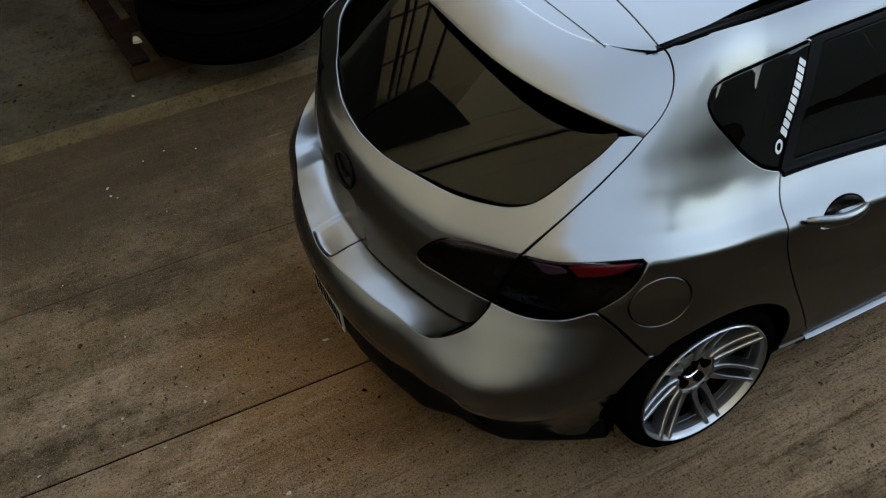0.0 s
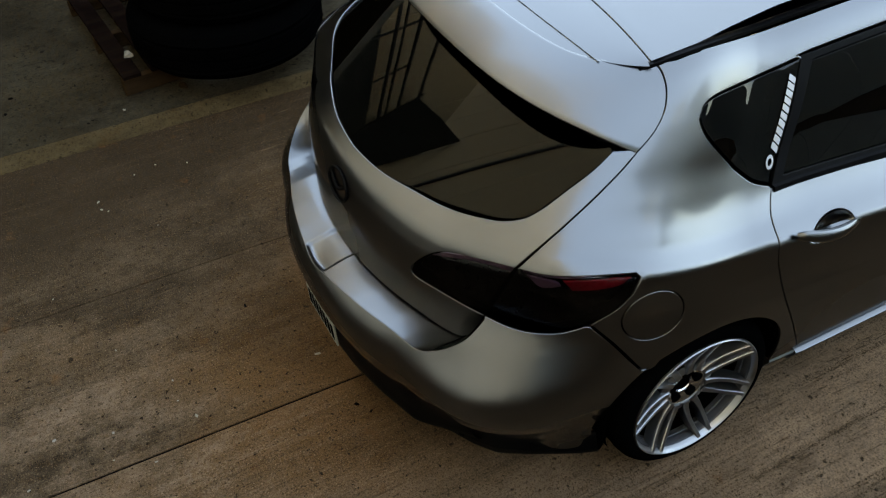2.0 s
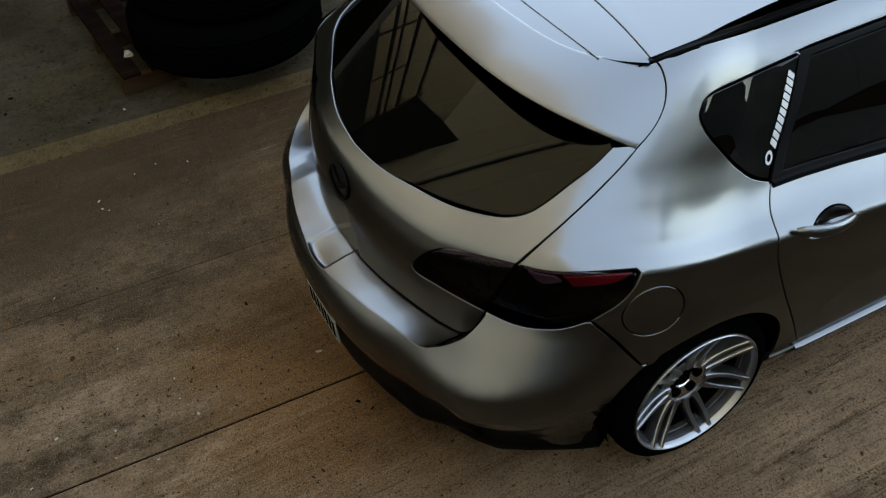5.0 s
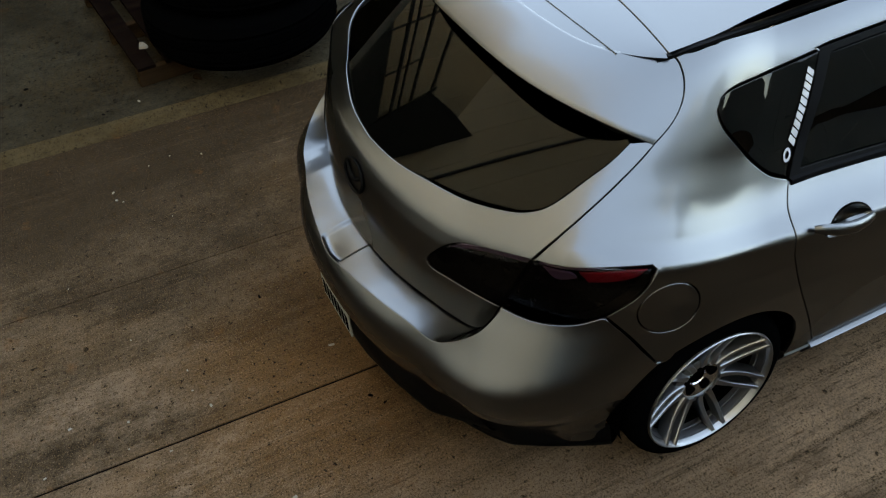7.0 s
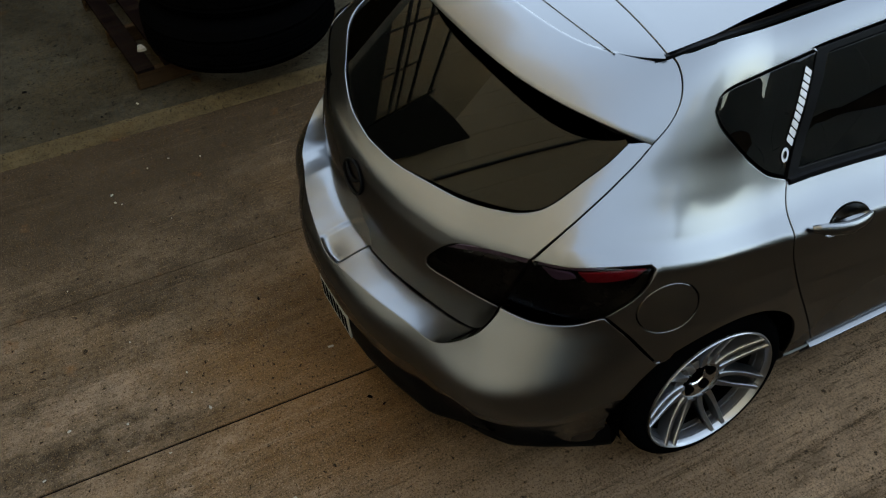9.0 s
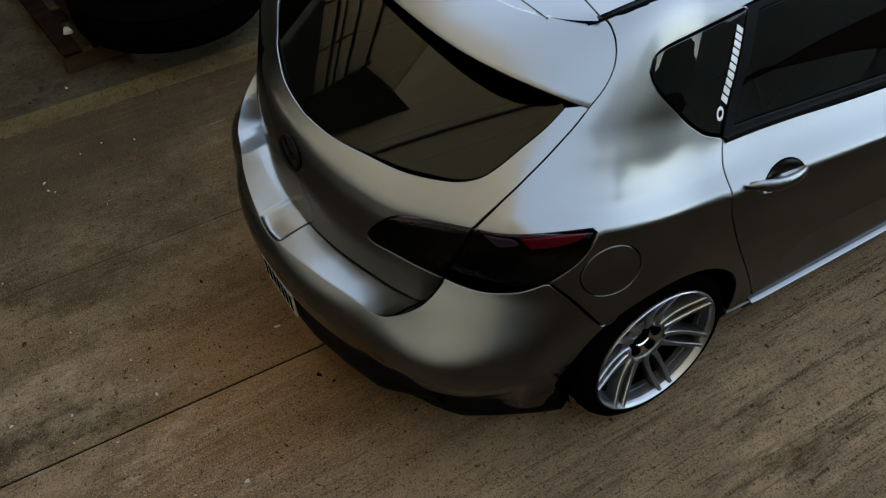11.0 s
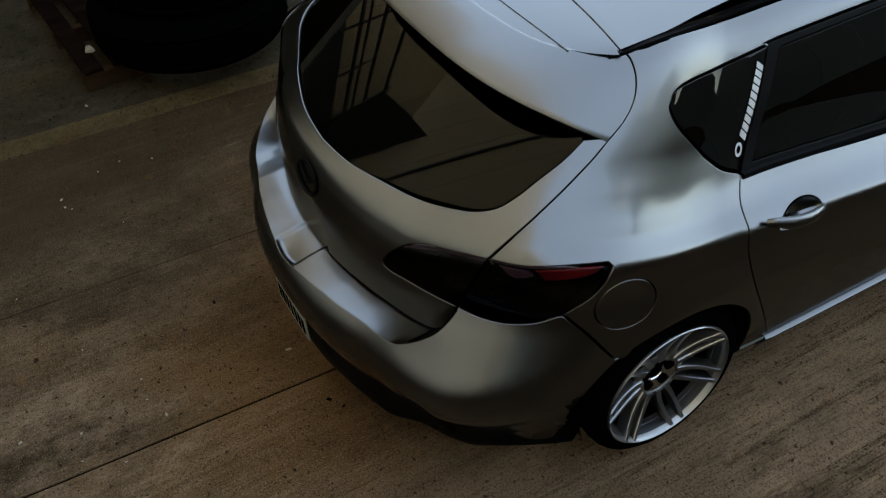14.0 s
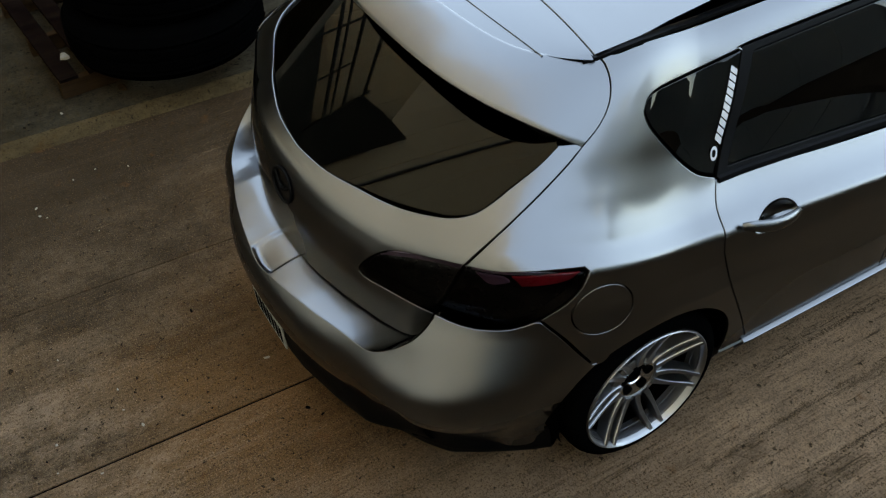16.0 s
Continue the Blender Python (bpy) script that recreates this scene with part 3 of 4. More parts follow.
LAMP_LOW = [(.994, .988), (.978, .935), (.948, .887), (.881, .823), (.816, .790), (.757, .776), (.682, .777), (.601, .791)]
LAMP_IN = [(.601, .791), (.523, .806), (.453, .816), (.385, .820), (.373, .842), (.404, .893), (.453, .944), (.512, .966), (.592, .979), (.670, .983)]
GLASS_EDGE = [(0, 1.030), (.162, 1.037), (.316, 1.050), (.445, 1.056), (.552, 1.064), (.617, 1.070), (.669, 1.084), (.699, 1.106), (.734, 1.142), (.778, 1.183), (.808, 1.219)]
DOOR_GAP = [(1.488, 1.082), (1.486, 1.005), (1.492, .940), (1.507, .880), (1.556, .750), (1.624, .606), (1.700, .450), (1.780, .272)]
FRONT_GAP = [(2.444, 1.069), (2.466, .996), (2.438, .900), (2.411, .804), (2.402, .620), (2.432, .450), (2.478, .272)]
QUARTER = [(1.473, 1.307), (1.236, 1.295), (1.113, 1.286), (1.072, 1.272), (1.071, 1.253), (1.128, 1.214), (1.250, 1.162), (1.372, 1.114), (1.427, 1.098), (1.476, 1.088)]
BUMPER_GAP = [(.884, .825), (.961, .734), (1.054, .596)]
LIP = [(.000, .633), (.022, .634), (.051, .638), (.071, .642), (.144, .650), (.231, .656), (.353, .657), (.442, .654), (.493, .658), (.531, .679), (.569, .712), (.602, .751), (.620, .795), (.624, .823)]
LIP_LAMP = [(.624, .823), (.704, .809), (.773, .805), (.824, .809), (.881, .830)]
VALANCE = [(0, .438), (.173, .442), (.242, .404), (.330, .396), (.445, .397), (.591, .514), (.647, .419), (.688, .403)]
FRONT = 4.42


def nose(s, v):
    p = wrap(s, v, bumper_y, 2.35)
    y = FRONT - p[..., 1]
    return np.stack([p[..., 0] * .977, y, np.asarray(v) - wedge(v) * (y - .6)], -1)


def body_sides():
    for side in (1, -1):
        f = mirrored(tail, side)
        back = arch(WHEEL_Y, WHEEL_Z, ARCH, 122, -8)
        quarter_loop = outline(SHUT, SPOILER_SIDE, [(.795, 1.372), (.9, 1.3641), (1.0, 1.3689), (1.244, 1.3729), (2.924, 1.3755)], [(2.924, 1.3755), (2.953, 1.325)],
                               [(3.048, 1.324), (2.245, 1.318), (1.504, 1.312), (1.475, 1.306)], QUARTER, [QUARTER[-1], DOOR_GAP[0]], DOOR_GAP,
                               [DOOR_GAP[-1], (1.776, .255)], [(1.776, .255), back[-1]], back[::-1],
                               [back[0], (1.085, .594), BUMPER_GAP[-1]], BUMPER_GAP[::-1],
                               list(reversed(LAMP_LOW[:4])), [LAMP_LOW[0], LAMP_TOP[-1]], LAMP_TOP[::-1])
        a = np.linspace(0, 2 * np.pi, 72, endpoint=False)
        lid = np.stack([1.060 + .0925 * np.cos(a), .842 + .098 * np.sin(a)], 1)
        holes = [lid] if side == 1 else []
        quarter = panel("quarter_panel", f, [quarter_loop] + holes, PAINT, car)
        if side == 1:
            panel("fuel_lid", f, [lid], PAINT, quarter, "round silver fuel filler lid")
        # quarter window and its black surround
        qwin = outline(QUARTER, [QUARTER[-1], QUARTER[0]])
        panel("quarter_window", f, [qwin], SIDE_GLASS, quarter, "dark tinted quarter window with white vinyl lettering" if side == 1 else "dark tinted quarter window", gap=.004, edge=.001, lift=-.003)
        if side == 1:
            foot, head, wide = np.array([1.4711, 1.1400]), np.array([1.4652, 1.2720]), np.array([-0.0331, 0.0102])
            for i in range(10):
                t0, t1 = i / 10 + .004, i / 10 + .084
                block = [tuple(foot + (head - foot) * (q + .03 * h) + wide * h * (1 - .12 * q)) for q, h in ((t0, 0), (t1, 0), (t1, 1), (t0, 1))]
                panel("decal_letter", f, [outline(*[[block[k], block[(k + 1) % 4]] for k in range(4)])], WHITE_VINYL, quarter, "white vinyl lettering block", cell=.01, gap=0, edge=.0002, drop=.0006, lift=.001)
            t = np.linspace(0, 2 * np.pi, 40, endpoint=False)
            oval = lambda k: np.array([1.4501, 1.1295]) + k * (np.outer(np.cos(t), wide * .5) + np.outer(np.sin(t), (head - foot) * .088))
            panel("decal_ring", f, [oval(1.0), oval(.55)], WHITE_VINYL, quarter, "white vinyl ring", cell=.01, gap=0, edge=.0002, drop=.0006, lift=.001)
        # doors
        rear_loop = outline(DOOR_GAP, [DOOR_GAP[-1], FRONT_GAP[-1]], FRONT_GAP[::-1], [FRONT_GAP[0], (1.987, 1.071), DOOR_GAP[0]])
        front_edge = [(3.443, 1.064), (3.47, .95), (3.42, .7), (3.40, .5), (3.42, .272)]
        front_loop = outline(FRONT_GAP, [FRONT_GAP[-1], front_edge[-1]], front_edge[::-1], [front_edge[0], (2.982, 1.069), FRONT_GAP[0]])
        for name, loop, s0 in (("rear_door", rear_loop, 1.545), ("front_door", front_loop, 2.462)):
            cup = np.stack([s0 + .160 + .094 * np.cos(a), .972 + .031 * np.sin(a) + .010 * np.cos(a)], 1)
            door = panel(name, f, [loop, cup], PAINT, car)
            cup_bowl(f, cup, door)
            handle(f, s0, door)
        frame_loop = outline([DOOR_GAP[0], (1.469, 1.311)], [(1.469, 1.311), (2.246, 1.317), (2.671, 1.315)], [(2.671, 1.315), (3.037, 1.226), (3.389, 1.089)], [(3.389, 1.089), (2.385, 1.071), DOOR_GAP[0]])
        win1 = outline([(1.534, 1.098), (1.524, 1.292)], [(1.524, 1.292), (2.050, 1.298), (2.448, 1.299)], [(2.448, 1.299), (2.384, 1.092)], [(2.384, 1.092), (1.534, 1.098)])
        win2 = outline([(2.478, 1.092), (2.543, 1.297)], [(2.543, 1.297), (2.653, 1.295)], [(2.653, 1.295), (2.985, 1.222), (3.295, 1.100)], [(3.295, 1.100), (2.478, 1.092)])
        frame = panel("window_frame", f, [frame_loop, win1, win2], BLACK_TRIM, car, "black door window frame", gap=.002, lift=-.001)
        panel("door_window", f, [win1], SIDE_GLASS, frame, "dark tinted door window", gap=.0, edge=.001, lift=-.006)
        panel("door_window", f, [win2], SIDE_GLASS, frame, "dark tinted door window", gap=.0, edge=.001, lift=-.006)
        belt = [tuple(f(s, 1.078)) for s in np.linspace(1.495, 3.335, 40)]
        bm = bmesh.new()
        sweep(bm, belt, [(-.007, -.012), (.007, -.012), (.009, 0), (.005, .009), (-.007, .010)])
        part("belt_moulding", bm, BLACK_TRIM, frame, "black rubber belt moulding", smooth=True)
        # roof rail strip
        strip = [tuple(f(s, float(np.interp(s, [.785, .9, 1.0, 1.15, 1.4, 2.9], [1.3572, 1.3676, 1.3724, 1.3764, 1.3788, 1.379]))) + np.array([-.004 * side, 0, .002])) for s in np.linspace(.785, 2.92, 60)]
        bm = bmesh.new()
        sweep(bm, strip, [(-.013, -.008), (.013, -.008), (.012, .002), (0, .005), (-.012, .002)])
        part("roof_strip", bm, BLACK_TRIM, car, "black rubber roof strip", smooth=True)
        # sill and side skirt
        skirt = [(.850, 1.372), (.853, 1.40), (.855, 1.8), (.855, 2.4), (.853, 3.05)]
        bm = bmesh.new()
        pts = [(x * side, y, .236) for x, y in spline(skirt, .05)]
        sweep(bm, pts, [(-.035, -.055), (-.012, -.05), (.020, .006), (.021, .014), (.014, .019), (-.035, .026)] if side == 1 else
              [(.035, -.055), (.035, .026), (-.014, .019), (-.021, .014), (-.020, .006), (.012, -.05)])
        part("side_skirt", bm, PAINT, car, "silver side skirt", smooth=True)
        bm = bmesh.new()
        pts = [(x * side, y, .245) for x, y in ((.842, 1.262), (.845, 1.30), (.847, 1.376))]
        sweep(bm, pts, [(-.03, -.05), (-.01, -.05), (.016, .004), (.010, .012), (-.03, .014)] if side == 1 else [(.03, -.05), (.03, .014), (-.010, .012), (-.016, .004), (.01, -.05)])
        part("sill_end", bm, PAINT, car, smooth=True)
        # front wing
        fore = arch(WHEEL_Y + 2.64, WHEEL_Z, ARCH, 180, 0)
        wing = outline([(3.443, 1.064), (3.47, .95), (3.42, .7), (3.40, .5), (3.42, .272)], [(3.42, .272), fore[0]], fore, [fore[-1], (4.0, 1.03)] if fore[-1][0] < 3.97 else [fore[-1], (fore[-1][0] + .02, 1.03)],
                       [(max(4.0, fore[-1][0] + .02), 1.03), (3.46, 1.062)])
        panel("front_wing", f, [wing], PAINT, car, cell=.05)


def cup_bowl(f, loop, door):
    """The hollow behind a door handle."""
    rows = []
    for k, depth in ((0, 0.002), (.004, .008), (.012, .018), (.024, .026), (.034, .028)):
        l = inset(loop, k)
        n = surface_normal(f, l)
        rows.append(list(f(l[:, 0], l[:, 1]) - n * depth))
    rows = [r + [r[0]] for r in rows]
    ob = grid_sheet("handle_cup", rows, PAINT, door, "silver hollow behind the handle")
    bm = bmesh.new()
    bm.from_mesh(ob.data)
    bmesh.ops.holes_fill(bm, edges=bm.edges, sides=100)
    bm.to_mesh(ob.data)
    bm.free()


def handle(f, s0, door):
    """A curved pull handle with two feet."""
    pts, scales = [], []
    for i in range(25):
        t = i / 24
        s, v = s0 + .008 + .242 * t, .984 - .006 * t - .008 * math.sin(math.pi * t)
        p = f(s, v)
        n = surface_normal(f, np.array([[s, v]]))[0]
        pts.append(tuple(p + n * (.008 + .026 * math.sin(math.pi * t) ** .5)))
        scales.append(.44 + .80 * math.sin(math.pi * (0.015 + .97 * t)) ** .45)
    bm = bmesh.new()
    ring = [(.013 * math.cos(a), .020 * math.sin(a)) for a in np.linspace(0, 2 * math.pi, 14, endpoint=False)]
    sweep(bm, pts, ring, scales=scales)
    part("door_handle", bm, PAINT, door, "silver door handle", smooth=True)


def rear_end():
    # tailgate skin
    low = [(0, .681), (.05, .680), (.086, .678), (.244, .683), (.364, .680), (.464, .665), (.528, .662), (.568, .701), (.601, .791)]
    across = [(SHUT[-1][0], SHUT[-1][1]), (.864, 1.218), GLASS_EDGE[-1]]
    loop = outline(low, LAMP_IN, SHUT, across, GLASS_EDGE[::-1][:-1] + [(0, 1.030)],
                   [(0, 1.030)] + [(-a, b) for a, b in GLASS_EDGE[1:]], [(-a, b) for a, b in reversed(across)],
                   [(-a, b) for a, b in reversed(SHUT)], [(-a, b) for a, b in reversed(LAMP_IN)], [(-a, b) for a, b in reversed(low)])
    gate = panel("tailgate", tail, [loop], PAINT, car)
    top = [GLASS_EDGE[-1], (.745, 1.285), (.62, 1.345), (.5, 1.362), (0, 1.366)]
    gl = outline([(0, 1.030)] + GLASS_EDGE[1:], top, [(-a, b) for a, b in reversed(top)], [(-a, b) for a, b in reversed(GLASS_EDGE)])
    # one even curve for the pane, through the body's own surface
    rim = np.array(GLASS_EDGE + [(-a, b) for a, b in GLASS_EDGE[1:]] + [(a, b) for a in (0, .2, -.2, .35, -.35) for b in (1.12, 1.20, 1.28, 1.34)])
    odd = lambda s, w: np.stack([s, s ** 3, s * w], -1)
    even = lambda s, w: np.stack([s ** 0, s ** 2, w, s ** 2 * w], -1)
    at = tail(rim[:, 0], rim[:, 1])
    solve = lambda form, k: np.linalg.lstsq(form(rim[:, 0], rim[:, 1] - 1.15), at[:, k], rcond=None)[0]
    fit = solve(odd, 0), solve(even, 1), solve(even, 2)

    def pane(s, v):
        s, w = np.broadcast_arrays(np.asarray(s, float), np.asarray(v, float) - 1.15)
        return np.stack([odd(s, w) @ fit[0], even(s, w) @ fit[1], even(s, w) @ fit[2]], -1)

    panel("rear_window", pane, [gl], GLASS, gate, "dark tinted rear window", gap=.003, edge=.001, lift=-.004)
    for side in (1, -1):
        f = mirrored(tail, side)
        split = [(.670, .983), (.643, .896), (.601, .791)]
        inner = outline(LAMP_IN, split)
        outer = outline(LAMP_TOP, [LAMP_TOP[-1], LAMP_LOW[0]], LAMP_LOW, split[::-1])
        for name, lp in (("tail_lamp", outer), ("tailgate_lamp", inner)):
            owner = car if name == "tail_lamp" else gate
            def lens(s, v, f=f):
                s, v = np.atleast_1d(np.asarray(s, float)), np.atleast_1d(np.asarray(v, float))
                return f(s, v) - surface_normal(f, np.stack([s, v], 1)) * (.016 * step(.935, .992, v))[:, None]
            lamp = panel(name, lens, [lp], LENS, owner, "smoked black tail lamp", gap=.003, edge=.003, lift=.003)
            if owner is car:
                panel("lamp_housing", f, [inset(lp, .004)], LAMP_BLACK, lamp, lift=-.036, drop=.004)
                red = outline([(.791, .953), (.888, .967), (.981, .979)], [(.981, .979), (.954, .949), (.892, .930), (.823, .921)], [(.823, .921), (.791, .953)])
                panel("reflector", f, [red], LAMP_RED, lamp, "red reflector", lift=-.022, drop=.006)
                pale = outline([(.693, .951), (.772, .948)], [(.772, .948), (.793, .931), (.739, .916), (.693, .951)])
                panel("bulb_bowl", f, [pale], LAMP_PALE, lamp, lift=-.024, drop=.006)
                band = outline([(.682, .975), (.753, .974), (.852, .981), (.921, .985)], [(.921, .985), (.853, .965), (.754, .954), (.681, .958)], [(.681, .958), (.682, .975)])
            else:
                panel("lamp_housing", f, [inset(lp, .004)], LAMP_BLACK, lamp, lift=-.036, drop=.004)
                band = outline([(.421, .906), (.460, .941), (.512, .959), (.593, .971), (.660, .975)], [(.660, .975), (.655, .953), (.594, .952), (.513, .940), (.421, .906)])
            # the sky's reflection along the lens top, drawn as a pale strip
            panel("lens_sky_strip", f, [band], LAMP_PALE, lamp, "pale upper strip standing for sky reflected in the lens", lift=-.023, drop=.006)
    # emblem: a dark ring with a winged bar
    centre = np.array([0.0, .894])
    bm = bmesh.new()
    pts = []
    for i in range(49):
        a = 2 * math.pi * i / 48
        s, v = .062 * math.cos(a), centre[1] + .050 * math.sin(a)
        pts.append(tuple(tail(s, v) + np.array([0, -.004, 0])))
    ring = [(.006 * math.cos(a), .005 * math.sin(a)) for a in np.linspace(0, 2 * math.pi, 8, endpoint=False)]
    sweep(bm, pts, ring, up=(0, -1, .2))
    part("emblem", bm, BLACK_TRIM, gate, "black oval emblem", smooth=True)
    for side in (1, -1):
        bm = bmesh.new()
        wing = [tuple(tail(side * .055 * t, centre[1] + .028 * t ** 2 - .012 * (1 - t)) + np.array([0, -.004, 0])) for t in np.linspace(0, 1, 10)]
        sweep(bm, wing, ring, up=(0, -1, .2), scales=[1.5 - .7 * t for t in np.linspace(0, 1, 10)])
        part("emblem_bar", bm, BLACK_TRIM, gate, smooth=True)
    # bumper skin
    rear = arch(WHEEL_Y, WHEEL_Z, ARCH, 124, 192)
    half = [LIP, LIP_LAMP, BUMPER_GAP, [BUMPER_GAP[-1], (1.085, .594), rear[0]], rear, [rear[-1], (.941, .200), (.930, .140), (.84, .128), (.76, .150), (.705, .25), VALANCE[-1]], VALANCE[::-1]]
    runs = half + [[(-a, b) for a, b in reversed(r)] for r in reversed(half)]
    skin = panel("bumper", bumper, [outline(*runs)], PAINT, car)
    # the black valance hangs from the silver edge to a lower lip and turns under the car
    rows = []
    for s in np.linspace(-.56, .56, 61):
        q = abs(s)
        at = np.array([[s, float(np.interp(q, [p[0] for p in VALANCE], [p[1] for p in VALANCE]))]])
        top = bumper(at[:, 0], at[:, 1])[0] - surface_normal(bumper, at)[0] * .012 + np.array([0, 0, .006])
        x = abs(top[0]) * .985
        tuck = min(max(q - .42, 0) / .085, 1.2)
        foot = np.array([math.copysign(x, s), float(np.interp(x, [0, .10, .27, .47, .56, .66], [-.024, -.016, .020, .078, .116, .20])) + .05 * tuck, .205])
        row = [top * (1 - t) + foot * t + np.array([0, -.012 * math.sin(math.pi * t) * (1 - tuck), 0]) for t in np.linspace(0, 1, 8)]
        rows.append(row + [foot + np.array([0, .012, -.012]), foot + np.array([0, .16, -.018])])
    grid_sheet("valance", rows, BLACK_TRIM, skin, "black lower bumper valance")
    # black sheets at both corners: a lower lip, plus the shade under the bumper
    for side in (1, -1):
        rows = []
        for s in np.linspace(.52, .97, 28):
            way = [.52, .60, .66, .76, .84, .93, .97]
            foot = np.array([float(np.interp(s, way, [.407, .539, .616, .676, .723, .757, .781])), float(np.interp(s, way, [.168, .235, .290, .385, .471, .538, .597])), .082])
            top = bumper(s, float(np.interp(s, [.52, .68, .76, .97], [.36, .34, .20, .20]))) + np.array([-.020, .024, 0])
            foot[1] = max(foot[1], top[1] - .03)
            row = [top * (1 - t) + foot * t for t in np.linspace(0, 1, 6)] + [foot + np.array([-.01, .02, -.008]), foot + np.array([-.06, .10, -.008])]
            rows.append([p * np.array([side, 1, 1]) for p in row])
        grid_sheet("lip_and_shade", rows, BLACK_TRIM, skin, "black lower bumper lip, enlarged to stand for the shade below")
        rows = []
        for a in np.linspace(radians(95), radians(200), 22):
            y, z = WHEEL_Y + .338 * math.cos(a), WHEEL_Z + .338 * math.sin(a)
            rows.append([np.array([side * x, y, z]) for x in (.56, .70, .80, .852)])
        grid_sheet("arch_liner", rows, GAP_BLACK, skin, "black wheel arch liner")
    # the shelf on top of the bumper, with a dip for the hand below the latch
    rows = []
    lip_line = curve([p[0] for p in LIP], [p[1] for p in LIP], .005)
    edge_line = curve([p[0] for p in low], [p[1] - .006 for p in low], .008)
    for s in np.linspace(-.622, .622, 261):
        q = abs(s)
        a = bumper(s, float(lip_line(max(q, .002))) - .0005)
        b = tail(s, float(edge_line(min(max(q, .002), .606)))) + np.array([0, .014, 0])
        row = []
        for k in (0, .02, .05, .09, .15, .22, .3, .4, .5, .6, .68, .76, .84, .9, .95, 1):
            p = a * (1 - k) + b * k
            rise = 1.12 * k - .12 * float(step(.6, 1.0, k))
            p[2] = a[2] + (b[2] - a[2]) * rise + .0012 * 4 * k * (1 - k)
            p[2] -= .011 * (1 - k * .1) * min(1, k * 9) / (1 + math.exp((q - .066) / .0016))
            row.append(p)
        rows.append(row)
    grid_sheet("bumper_shelf", rows, PAINT, skin, "silver bumper shelf with a central dip")
    # number plate on the bumper face, its characters as plain bars
    plate = part("number_plate", box(bmesh.new(), -.130, .130, -.003, .003, -.056, .056, .002), PLATE_WHITE, skin, "white number plate with dark bars")
    plate.matrix_basis = pose(-.030, -.066, .390, 2, 0, 0)
    for i in range(7):
        bar = part("plate_bar", box(bmesh.new(), -.117 + i * .0345, -.094 + i * .0345, -.0045, -.0028, -.040, .036), PLATE_DARK, plate)
    # exhaust
    for x in (.515,):
        bm = bmesh.new()
        prof = [(.036, 0), (.040, .002), (.041, .006), (.041, .16), (.034, .16), (.034, .01)]
        lathe(bm, prof, 32, closed=True)
        ob = part("exhaust_tip", bm, BLACK_TRIM, car, "dark steel exhaust tip", smooth=True)
        ob.matrix_basis = pose(x, .190, .185, 0, 0, 90)


